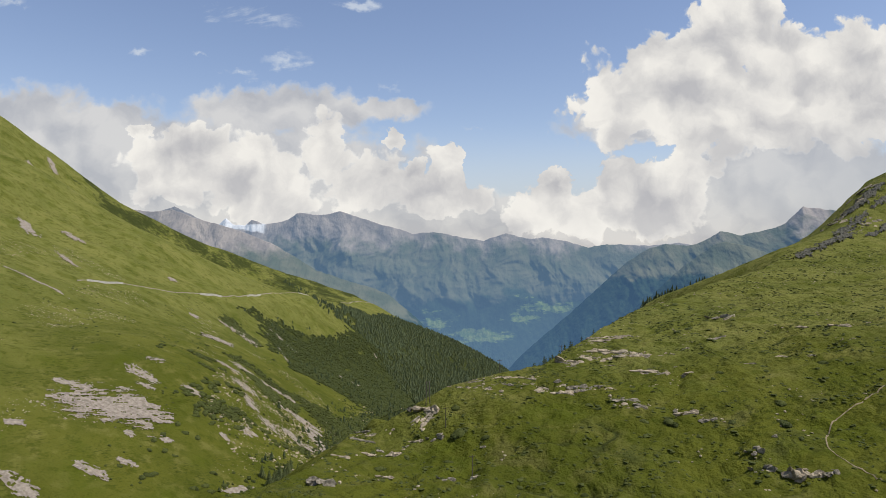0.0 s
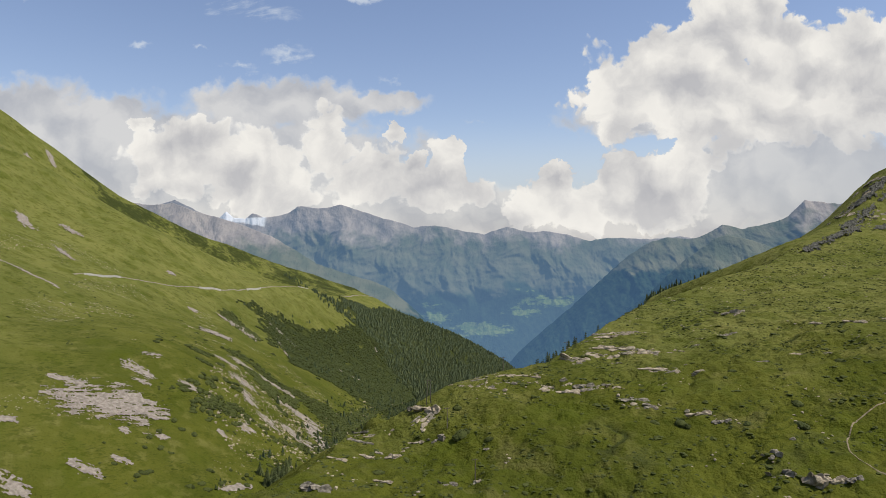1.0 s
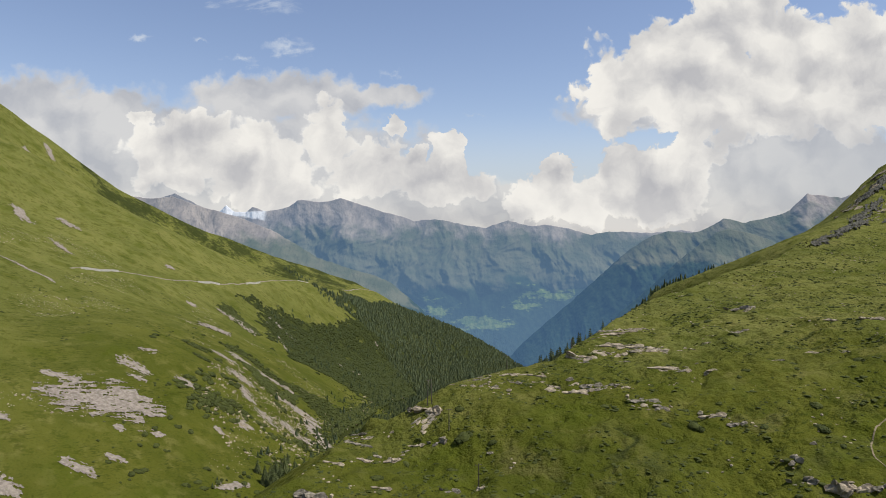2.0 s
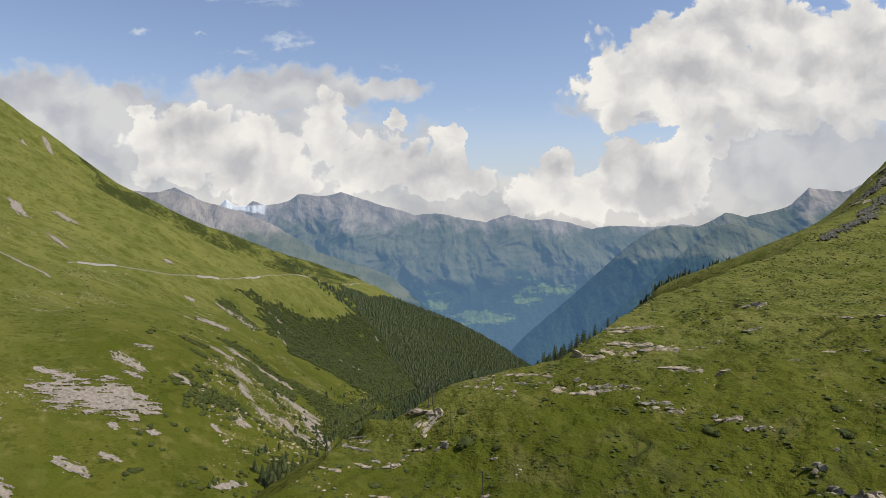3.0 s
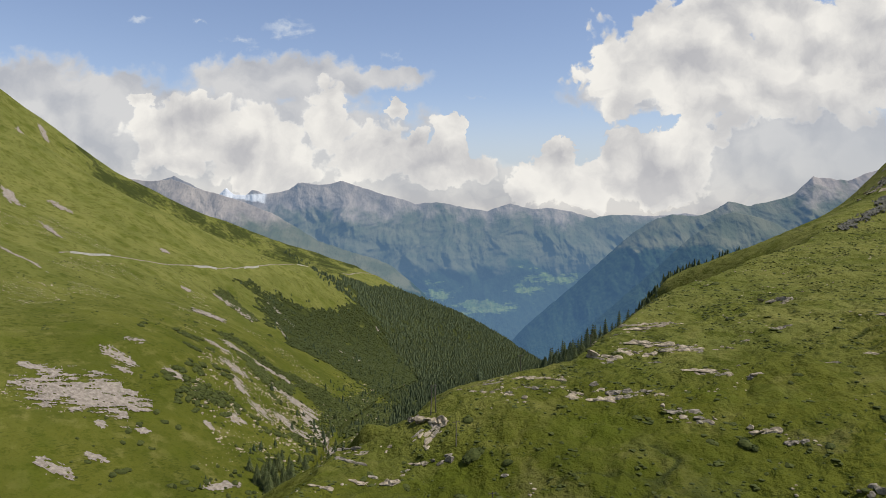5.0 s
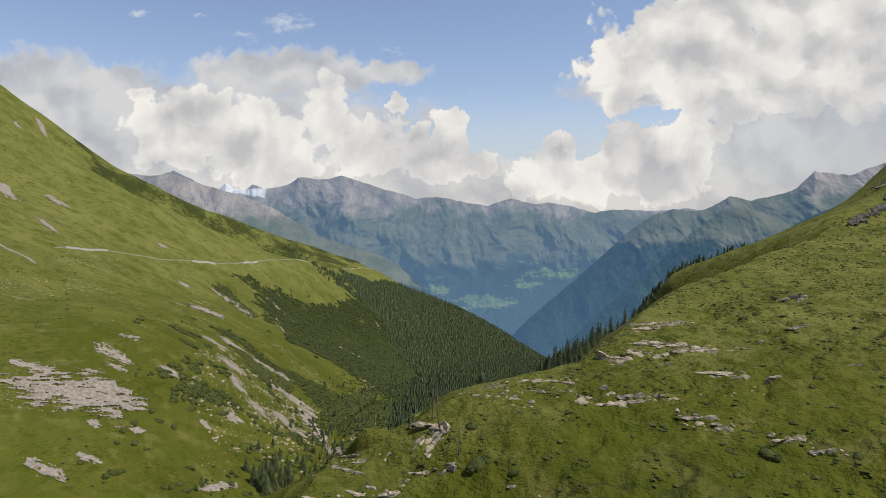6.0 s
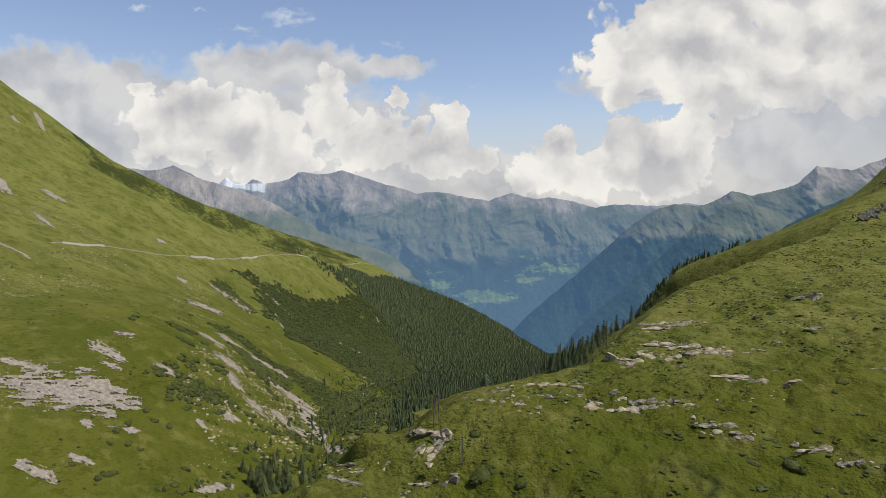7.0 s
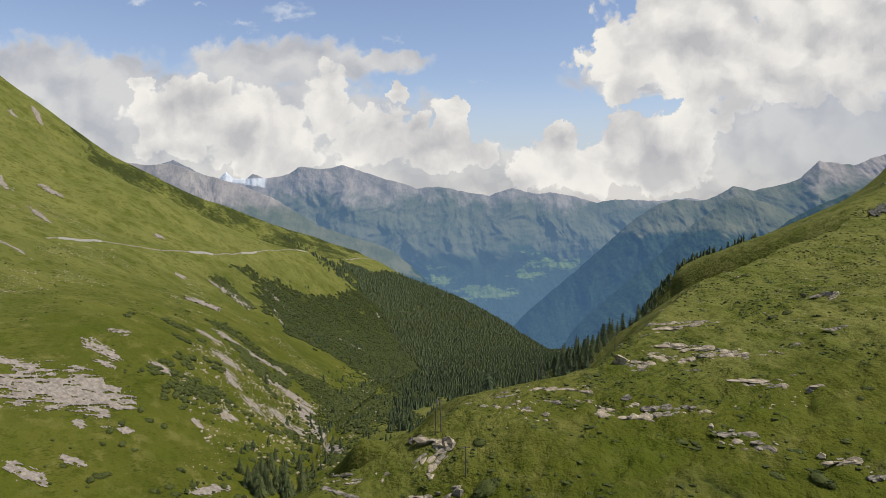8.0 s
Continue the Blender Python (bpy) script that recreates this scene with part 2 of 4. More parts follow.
def hill(x, y):
    w, s = 0.69 * x + 0.724 * y, 0.724 * x - 0.69 * y
    sc, level = line(w, CREST_S), smooth(w, 600, 680)
    reach, shelf = line(w, BACK), smooth(w, 190, 205) * (1 - smooth(w, 250, 275))
    gentle = line(w, [(215, 0.15), (245, 0.36)])
    past = np.maximum(sc - s, 0)
    past = past * (1 - level) + level * (np.sqrt(past * past + 196) - 14)
    w = w - line(w, [(195, 1.6), (245, 0.5), (400, 0.5), (500, 1.6)]) * past
    zc = (line(w - 9, CREST_Z) + line(w, CREST_Z) + line(w + 9, CREST_Z)) / 3
    near = np.maximum(s - sc, 0)
    steep = line(w, [(0, 0.7), (200, 0.7), (226, 0.6), (240, 0.66), (250, 0.66), (300, 0.9), (400, 0.6), (440, 0.78), (520, 0.8), (900, 0.6)])
    # further up the hill its back is almost level, and then drops
    steep = steep * (1 - level) + 0.23 * level
    z = zc - level * 0.7 * np.maximum(past - reach, 0) - line(w, FALL) * near * smooth(near, -40, 60) - (1 - shelf) * steep * past - shelf * (gentle * np.minimum(past, 45) + 1.05 * np.maximum(past - 45, 0)) + line(w, [(232, 0.0), (250, 0.276), (380, 0.276), (440, 0.0)]) * (np.clip(past - 56, 0, 70) - 1.8 * np.maximum(past - 126, 0)) - line(w, [(232, 0.3), (250, 0.0), (380, 0.0), (440, 0.3)]) * (1 - level) * np.maximum(past - 120, 0)
    wx, wy = x + 7 * noise2(x / 22, y / 22, 51), y + 7 * noise2(x / 22, y / 22, 52)
    lumps = 2.4 * fbm(x / 46, y / 46, 3, 3) + 2.7 * ridged(wx / 17, wy / 24, 4, 5) + 0.65 * fbm(x / 5.5, y / 5.5, 2, 9) - 0.5
    return z + lumps * smooth(near, -20, 40) + 0.5 * lumps * smooth(near, 40, -20) - 1.2 * runnels(x, y) * smooth(near, 5, 30)


def runnels(x, y):
    """Short sunken runnels and broken turf steps on the hill, 0 to 1."""
    wx, wy = x + 9 * noise2(x / 19, y / 19, 61), y + 9 * noise2(x / 19, y / 19, 62)
    a = np.exp(-(noise2(wx / 31, wy / 17, 63) / 0.055) ** 2) * smooth(noise2(x / 24, y / 24, 64), 0.02, 0.22)
    b = np.exp(-(noise2(wx / 13, wy / 8, 65) / 0.07) ** 2) * smooth(noise2(x / 30, y / 30, 66), 0.1, 0.3)
    return np.maximum(a, 0.6 * b)


def height(x, y):
    x, y = np.asarray(x, float), np.asarray(y, float)
    a, b = valley(x, y), hill(x, y)
    # a soft join of the two
    h = np.maximum(9 - np.abs(a - b), 0) / 9
    z = np.maximum(a, b) + h * h * 9 * 0.25
    return z + 0.25 * fbm(x / 7, y / 7, 2, 23)


def ground_at(x, y):
    return float(height(x, y))


def ground_and_slope(x, y, e=2.0):
    z = height(np.array([x, x + e, x - e, x, x]), np.array([y, y, y, y + e, y - e]))
    return float(z[0]), float(z[1] - z[2]) / (2 * e), float(z[3] - z[4]) / (2 * e)


# ---- materials ----
def material(name):
    m = bpy.data.materials.new(name)
    m.use_nodes = True
    return m, Graph(m.node_tree)


def finish(g, colour, rough=0.9, bump=None, strength=0.5, distance=1.0, spec=0.2):
    nrm = g.node("ShaderNodeBump", 0, {"Strength": strength, "Distance": distance, "Height": bump}) if bump is not None else None
    s = g.node("ShaderNodeBsdfPrincipled", 0, {"Base Color": colour, "Roughness": rough, "Normal": nrm, "Specular IOR Level": spec})
    g.put(g.tree.nodes.new("ShaderNodeOutputMaterial").inputs[0], s)


def place(g):
    return g.node("ShaderNodeNewGeometry", 0)


def meadow_material():
    m, g = material("alpine_meadow")
    p = place(g)
    wide, mid, fine = g.noise(p, 0.012, 5, 0.55), g.noise(p, 0.07, 5, 0.6), g.noise(p, 0.6, 5, 0.65)
    tuft = g.noise(p, 2.2, 3, 0.7)
    lush = g.mix(g.step(wide, 0.35, 0.66), (0.066, 0.076, 0.010), (0.094, 0.100, 0.014))
    # paler grass higher up also stands in for aerial haze, mixed into its colour
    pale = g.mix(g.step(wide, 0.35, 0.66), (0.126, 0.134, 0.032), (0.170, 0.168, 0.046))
    dry_haze = g.node("ShaderNodeAttribute", 2, attribute_name="dry_haze")
    grass = g.mix(g.add(dry_haze, g.mul(g.sub(mid, 0.5), 0.5)), lush, pale)
    # straw-coloured and mossy patches, then single darker tussocks
    grass = g.mix(g.mul(g.step(mid, 0.50, 0.68), 0.6), grass, (0.185, 0.168, 0.050))
    grass = g.mix(g.mul(g.step(g.noise(p, 0.035, 5, 0.6), 0.50, 0.62), 0.55), grass, (0.068, 0.086, 0.008))
    grass = g.mix(g.mul(g.step(g.noise(p, 0.12, 5, 0.62), 0.53, 0.63), 0.6), grass, (0.056, 0.068, 0.008))
    grass = g.mix(g.mul(g.step(fine, 0.54, 0.68), 0.45), grass, (0.044, 0.056, 0.008))
    grass = g.mix(g.mul(g.step(tuft, 0.54, 0.70), 0.25), grass, (0.040, 0.050, 0.008))
    xyz = g.tree.nodes.new("ShaderNodeSeparateXYZ")
    g.put(xyz.inputs[0], p)
    along = g.add(g.mul(xyz.outputs[0], 0.69), g.mul(xyz.outputs[1], 0.72))
    across = g.sub(g.mul(xyz.outputs[0], 0.72), g.mul(xyz.outputs[1], 0.69))
    tread = g.noise(g.vec(g.mul(along, 0.16), g.mul(across, 0.5), xyz.outputs[2]), 1.0, 4, 0.6)
    patchy = g.step(g.noise(p, 0.022, 3, 0.5), 0.46, 0.6)
    grass = g.mix(g.mul(g.mul(g.step(tread, 0.53, 0.62), patchy), 0.6), grass, (0.034, 0.045, 0.007))
    scrub = g.node("ShaderNodeAttribute", 2, attribute_name="scrub")
    # scrub colour; it also paints shade on the upper slope and in runnels
    scrub_shade = g.mix(g.step(fine, 0.35, 0.65), (0.028, 0.036, 0.009), (0.052, 0.060, 0.016))
    grass = g.mix(g.step(g.add(scrub, g.mul(g.sub(mid, 0.5), 0.9)), 0.35, 0.65), grass, scrub_shade)
    bare = g.node("ShaderNodeAttribute", 2, attribute_name="bare")
    soil = g.mix(g.step(fine, 0.4, 0.65), (0.20, 0.165, 0.12), (0.33, 0.30, 0.25))
    grass = g.mix(g.step(g.add(bare, g.mul(g.sub(fine, 0.5), 1.0)), 0.45, 0.62), grass, soil)
    rel = g.add(g.add(g.mul(fine, 0.9), g.mul(tuft, 0.25)), g.add(g.mul(g.mul(tread, patchy), 1.2), g.mul(g.noise(p, 0.18, 4, 0.6), 2.2)))
    finish(g, grass, 0.95, rel, 0.9, 1.5, spec=0.03)
    return m


def rock_material(name, light, dark, scale=0.5, lichen=(0.16, 0.16, 0.10)):
    m, g = material(name)
    p = place(g)
    a, b = g.noise(p, scale, 7, 0.65), g.noise(g.scaled(p, (0.35, 2.0, 0.5)), scale * 3, 7, 0.72)
    c = g.mix(g.step(a, 0.35, 0.65), dark, light)
    c = g.mix(g.mul(g.step(b, 0.55, 0.75), 0.6), c, tuple(v * 0.45 for v in dark))
    c = g.mix(g.mul(g.step(g.noise(p, scale * 1.7, 4, 0.6), 0.58, 0.7), 0.6), c, lichen)
    finish(g, c, 0.88, g.add(a, g.mul(b, 0.5)), 0.8, 0.5)
    return m


def leaf_material(name, a, b, scale=0.8):
    m, g = material(name)
    p = place(g)
    n = g.noise(p, scale, 4, 0.7)
    r = g.node("ShaderNodeObjectInfo", 5)
    isl = g.node("ShaderNodeNewGeometry", 8)
    c = g.mix(g.step(g.add(g.mul(n, 0.6), g.mul(g.add(r, isl), 0.2)), 0.3, 0.75), a, b)
    finish(g, c, 0.85, None, spec=0.15)
    return m


def plain_material(name, a, b, scale, rough=0.85, stretch=(1, 1, 1), strength=0.4, distance=0.02):
    m, g = material(name)
    p = g.scaled(place(g), stretch)
    n = g.noise(p, scale, 5, 0.6)
    finish(g, g.mix(g.step(n, 0.35, 0.65), a, b), rough, n, strength, distance)
    return m


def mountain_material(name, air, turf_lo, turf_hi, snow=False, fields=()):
    """Far range: forest below, turf, then scree and rock; kilometres of air painted in as blue emission, thicker
    towards the valley.
    """
    m, g = material(name)
    p = place(g)
    xyz = g.tree.nodes.new("ShaderNodeSeparateXYZ")
    g.put(xyz.inputs[0], p)
    x, z = xyz.outputs[0], xyz.outputs[2]
    big, mid, fine = g.noise(p, 0.0030, 4, 0.55), g.noise(p, 0.009, 6, 0.6), g.noise(p, 0.035, 4, 0.6)
    level = g.add(z, g.add(g.mul(g.sub(mid, 0.5), 260), g.mul(g.sub(big, 0.5), 420)))
    forest = g.mix(g.step(fine, 0.35, 0.65), (0.016, 0.034, 0.020), (0.036, 0.060, 0.030))
    turf = g.mix(g.step(mid, 0.35, 0.65), (0.098, 0.110, 0.058), (0.158, 0.155, 0.088))
    streak = g.noise(g.scaled(p, (1.0, 0.4, 0.55)), 0.013, 6, 0.6)
    stone = g.mix(g.step(streak, 0.36, 0.64), (0.255, 0.215, 0.18), (0.40, 0.335, 0.27))
    for fx, fz, wide, high in fields:
        du, dv = g.math("MULTIPLY_ADD", x, 1 / wide, -fx / wide), g.math("MULTIPLY_ADD", z, 1 / high, -fz / high)
        spot = g.sub(1.6, g.math("SQRT", g.add(g.mul(du, du), g.mul(dv, dv))))
        spot = g.add(spot, g.mul(g.sub(g.noise(g.scaled(p, (0.5, 0.5, 1.4)), 0.010, 4, 0.65), 0.57), 9.0))
        forest = g.mix(g.step(spot, 0.1, 0.9), forest, g.mix(g.step(fine, 0.42, 0.6), (0.13, 0.19, 0.04), (0.23, 0.28, 0.07)))
    c = g.mix(g.step(level, turf_lo - 30, turf_lo + 40), forest, turf)
    c = g.mix(g.step(level, turf_hi - 50, turf_hi + 90), c, stone)
    if snow:
        # a small glacier in the gap under two dark teeth
        edge = g.add(z, g.mul(g.sub(fine, 0.5), 40))
        lower = g.step(g.sub(edge, g.math("MULTIPLY_ADD", x, -0.13, -56.0)), 0.0, 14.0)
        span = g.mul(g.step(g.add(x, g.mul(g.sub(mid, 0.5), 90)), -1640.0, -1615.0), g.step(x, -1255.0, -1290.0))
        tooth = g.mul(g.step(g.math("ABSOLUTE", g.add(x, 1352.0)), 70.0, 40.0), g.step(edge, 168.0, 182.0))
        c = g.mix(g.mul(g.mul(lower, span), g.sub(1.0, tooth)), c, (0.88, 0.87, 0.85))
    # haze painted as a glow mixed over the lit surface, stronger when low
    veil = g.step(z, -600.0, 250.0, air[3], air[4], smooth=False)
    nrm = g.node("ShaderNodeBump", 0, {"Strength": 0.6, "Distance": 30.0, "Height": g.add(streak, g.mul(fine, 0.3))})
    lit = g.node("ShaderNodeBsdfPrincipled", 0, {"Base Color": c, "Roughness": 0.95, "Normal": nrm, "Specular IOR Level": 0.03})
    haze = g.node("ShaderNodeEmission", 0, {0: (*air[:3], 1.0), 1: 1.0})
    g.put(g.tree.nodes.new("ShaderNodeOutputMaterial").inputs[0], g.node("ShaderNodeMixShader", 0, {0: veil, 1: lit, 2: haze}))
    return m


MEADOW = meadow_material()
PALE_ROCK = rock_material("pale_rock", (0.42, 0.35, 0.25), (0.185, 0.15, 0.105))
SLAB_ROCK = rock_material("slab_rock", (0.300, 0.258, 0.212), (0.175, 0.148, 0.12), 0.35, (0.12, 0.13, 0.06))
CLIFF_ROCK = rock_material("cliff_rock", (0.11, 0.105, 0.08), (0.05, 0.048, 0.038), 0.4, (0.05, 0.065, 0.02))
DARK_ROCK = rock_material("grey_rock", (0.30, 0.26, 0.20), (0.12, 0.105, 0.08), 0.8)
SPRUCE = leaf_material("spruce_needles", (0.044, 0.060, 0.030), (0.076, 0.095, 0.043))
LARCH = leaf_material("larch_needles", (0.048, 0.061, 0.022), (0.086, 0.100, 0.034))
PINE_SCRUB = leaf_material("dwarf_pine_needles", (0.030, 0.039, 0.009), (0.064, 0.074, 0.017), 1.4)
BARK = plain_material("bark", (0.07, 0.05, 0.035), (0.15, 0.12, 0.09), 6.0, 0.9, (1, 1, 0.2))
POLE_WOOD = plain_material("weathered_pole_wood", (0.06, 0.05, 0.04), (0.14, 0.12, 0.10), 5.0, 0.9, (1, 1, 0.1))
GRAVEL = plain_material("road_gravel", (0.22, 0.19, 0.15), (0.34, 0.30, 0.24), 0.5, 0.95)
TRAIL_EARTH = plain_material("trail_earth", (0.13, 0.11, 0.06), (0.25, 0.20, 0.13), 0.6, 0.95)
WALL_STONE = plain_material("dry_stone", (0.28, 0.26, 0.23), (0.50, 0.47, 0.42), 0.9, 0.95)


# ---- structure: ground sheet and far ranges ----
def mesh_grid(name, xs, ys, zs, material_, attrs=(), smooth_=True):
    """A sheet from 2-D arrays of places."""
    n, m = xs.shape
    co = np.stack([xs, ys, zs], -1).reshape(-1, 3)
    i = np.arange(n * m).reshape(n, m)
    quads = np.stack([i[:-1, :-1], i[1:, :-1], i[1:, 1:], i[:-1, 1:]], -1).reshape(-1, 4)
    me = bpy.data.meshes.new(name)
    me.vertices.add(len(co))
    me.vertices.foreach_set("co", co.ravel())
    me.loops.add(quads.size)
    me.loops.foreach_set("vertex_index", quads.ravel().astype(np.int32))
    me.polygons.add(len(quads))
    me.polygons.foreach_set("loop_start", np.arange(0, quads.size, 4, dtype=np.int32))
    me.polygons.foreach_set("use_smooth", np.full(len(quads), smooth_))
    me.update(calc_edges=True)
    me.validate()
    for key, values in attrs:
        a = me.attributes.new(key, "FLOAT", "POINT")
        a.data.foreach_set("value", values.ravel().astype(np.float32))
    me.materials.append(material_)
    return new(name, me)


# woods on the left slope, in plan
FOREST = [(-343, 1854), (-307, 1905), (-275, 1945), (-301, 1980), (-307, 2498), (-252, 2454), (-232, 2797), (-114, 2720), (40, 2800), (165, 2750), (300, 2720), (420, 2700), (470, 2600), (172, 1598), (51, 1189), (3, 942), (-62, 1500), (-150, 1880), (-190, 1940), (-235, 1960), (-272, 1935)]
DWARF_PINE = [(-417, 1360), (-388, 1440), (-354, 1532), (-327, 1575), (-283, 1673), (-263, 1827), (-244, 2000), (-163, 1974), (-42, 1556), (3, 942), (-19, 807), (-51, 890), (-91, 1029), (-133, 1111), (-167, 1108), (-215, 1113), (-239, 1089), (-274, 1161), (-325, 1268), (-360, 1359), (-362, 1430), (-386, 1394)]
# upper slope beyond the fold, its shade put into the ground colour
SHADED_SLOPE = [(-1180, 2180), (-1000, 1950), (-760, 1950), (-560, 2200), (-400, 2500), (-330, 3250), (-700, 3200), (-1100, 2850), (-1260, 2330)]
PINE_STRIPS = [
    [(-261, 812), (-253, 841), (-229, 833), (-193, 815), (-172, 857), (-145, 884), (-101, 856), (-67, 665), (-91, 696), (-129, 762), (-168, 809), (-193, 792), (-218, 798), (-242, 791)],
    [(-225, 766), (-215, 778), (-184, 757), (-167, 792), (-163, 752), (-181, 718), (-204, 740)],
    [(-406, 1235), (-397, 1280), (-371, 1261), (-311, 1169), (-311, 1136), (-349, 1160)],
    [(-128, 906), (-119, 997), (-84, 956), (-31, 719), (-26, 675), (-49, 682), (-80, 737), (-107, 826)],
]


def inside(x, y, corners):
    """1 inside a polygon, 0 outside."""
    x, y = np.asarray(x, float), np.asarray(y, float)
    hit = np.zeros(x.shape, bool)
    for (ax, ay), (bx, by) in zip(corners, corners[1:] + corners[:1]):
        if ay != by:
            hit ^= ((ay > y) != (by > y)) & (x < (bx - ax) * (y - ay) / (by - ay) + ax)
    return hit


def ragged(x, y, corners, reach=25.0, seed=0):
    """Inside a polygon whose edge wanders by about reach metres."""
    k = reach * 1.6
    return inside(x + k * fbm(x / k, y / k, 3, seed), y + 2 * k * fbm(x / k, y / k, 3, seed + 5), corners)


def scrub_shade_cover(x, y):
    """Where dwarf pine, forest floor or painted shade replace the meadow, 0 to 1."""
    c = ragged(x, y, FOREST, 30, 1) * 1.0
    c = np.maximum(c, ragged(x, y, DWARF_PINE, 20, 2) * (0.75 + 0.5 * fbm(x / 30, y / 60, 3, 8)))
    c = np.maximum(c, ragged(x, y, SHADED_SLOPE, 60, 4) * (0.53 + 0.4 * fbm(x / 90, y / 140, 3, 9)))
    for k, strip in enumerate(PINE_STRIPS):
        c = np.maximum(c, ragged(x, y, strip, 5, 3 + k) * 0.8)
    # runnels darkened in colour: heather, and the shade of the hollows
    c = np.maximum(c, 0.55 * runnels(x, y) * smooth(x - line(y, [k[:2] for k in STREAM]), 60, 110) * (1 - smooth(y, 600, 800)))
    # thin darker cover on the steep lower hill, where it turns to the stream
    d = x - line(y, [k[:2] for k in STREAM])
    c = np.maximum(c, 0.34 * smooth(d, 0, 25) * (1 - smooth(y, 235, 275)))
    return np.clip(c, 0, 1)


def bare_cover(x, y):
    """Stony ground, 0 to 1."""
    d = line(y, [k[:2] for k in STREAM]) - x
    upper = smooth(d, 950, 1450) * 0.34
    return np.clip(upper, 0, 1)


def build_ground():
    fine = np.arange(-39, 39.01, 0.135)
    az = np.radians(np.concatenate([np.arange(-180, -39, 3.0), fine, np.arange(42, 180.1, 3.0)]))
    r = np.concatenate([np.linspace(0.5, 140, 40), np.exp(np.arange(math.log(143), math.log(700), 0.0042)), np.exp(np.arange(math.log(700), math.log(4985), 0.0068))])
    a, d = np.meshgrid(az, r, indexing="xy")
    x, y = np.sin(a) * d, np.cos(a) * d
    z = height(x, y)
    d = line(y, [k[:2] for k in STREAM]) - x
    # grass lightened up the left slope as painted haze, and towards the hill top
    dry_haze = np.where(d > 0, 0.1 + 0.9 * smooth(d, 80, 420), 0.85 * smooth(y + 60 * fbm(x / 60, y / 60, 2, 44), 240, 350)) * smooth(np.abs(d), 5, 60)
    ob = mesh_grid("ground", x, y, z, MEADOW, [("scrub", scrub_shade_cover(x, y)), ("bare", bare_cover(x, y)), ("dry_haze", dry_haze)])
    return tagged(ob, "green alpine meadow slopes falling to a stream valley", "ground", kind="structure")


def far_range(name, label, crest, near, far, base, material_, seed, rough=60.0, spur=0.004, back=900.0):
    """A range whose skyline passes through (across, up) in thousandths at the distance given; its foot is nearer."""
    u = np.linspace(crest[0][0], crest[-1][0], 640)
    t = np.concatenate([np.linspace(0, 1, 240), 1 + np.linspace(0.02, 0.6, 14)])
    uu, tt = np.meshgrid(u, t, indexing="xy")
    dist = near + (far - near) * tt
    top = line(uu, crest) / 1000 * far
    x, y = uu / 1000 * dist, dist
    rise = np.clip(tt, 0, 1)
    z = base + (top - base) * (0.72 * rise + 0.28 * rise ** 2.4)
    # spurs and gullies stand out towards the viewer and fork downwards
    wx = x + 0.9 / spur * fbm(x * spur * 0.4, z * spur * 0.5, 3, seed + 20)
    rocky = 0.15 + 0.85 * smooth(rise, 0.55, 0.85)
    relief = (0.6 + 0.5 * smooth(rise, 0.4, 0.8)) * ridged((wx + 0.35 * z) * spur * 0.42, z * spur * 0.3 + 5, 3, seed) + rocky * (0.5 * ridged((wx - 0.25 * z) * spur * 1.3, z * spur * 0.8, 4, seed + 9) + 0.25 * fbm(wx * spur * 4, z * spur * 3, 3, seed + 13))
    belt = np.clip(np.minimum(tt * 3 + 0.3, (1.0 - tt) * 3 + 0.1), 0.1, 1) * (tt <= 1.0)
    y = dist - 2.6 * rough * belt * relief
    x = uu / 1000 * y
    z = z + 0.22 * rough * belt * relief + 0.10 * rough * fbm(x * spur * 5, z * spur * 2, 4, seed + 3) * (tt <= 1.0) - np.maximum(tt - 1, 0) * back
    ob = mesh_grid(name, x, y, z, material_, smooth_=True)
    return tagged(ob, label, "mountains", kind="structure")


build_ground()
MASSIF = [(-436, 52), (-417, 55), (-393, 62), (-366, 49), (-345, 38), (-328, 36), (-318, 45), (-308, 36), (-290, 34), (-280, 42), (-272, 40), (-262, 36), (-245, 38), (-228, 43), (-214, 52), (-198, 52), (-184, 49), (-168, 51), (-150, 55), (-128, 48), (-92, 36), (-60, 28), (-46, 22), (-13, 25), (30, 16), (59, 12), (92, 23), (126, 14), (146, 17), (180, 12), (213, 2), (240, 7), (266, 6), (303, 5), (345, 9), (420, 0)]
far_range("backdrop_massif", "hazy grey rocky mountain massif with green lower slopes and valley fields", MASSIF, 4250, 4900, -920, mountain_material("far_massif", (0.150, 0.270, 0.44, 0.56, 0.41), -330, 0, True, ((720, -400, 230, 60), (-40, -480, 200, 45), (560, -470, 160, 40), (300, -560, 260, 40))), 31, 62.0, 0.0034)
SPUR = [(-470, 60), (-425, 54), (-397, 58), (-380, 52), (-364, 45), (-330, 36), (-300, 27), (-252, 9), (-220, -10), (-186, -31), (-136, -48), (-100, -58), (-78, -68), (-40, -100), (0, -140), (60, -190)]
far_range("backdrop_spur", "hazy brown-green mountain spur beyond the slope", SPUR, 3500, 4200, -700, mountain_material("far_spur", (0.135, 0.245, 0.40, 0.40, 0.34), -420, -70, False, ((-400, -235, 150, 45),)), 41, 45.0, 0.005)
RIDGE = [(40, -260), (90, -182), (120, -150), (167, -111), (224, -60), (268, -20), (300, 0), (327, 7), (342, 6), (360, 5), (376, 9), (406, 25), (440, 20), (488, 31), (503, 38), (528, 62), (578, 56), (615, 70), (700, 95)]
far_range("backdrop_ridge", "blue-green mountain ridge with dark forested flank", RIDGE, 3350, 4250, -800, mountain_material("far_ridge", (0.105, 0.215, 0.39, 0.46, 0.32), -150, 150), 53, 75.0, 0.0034)
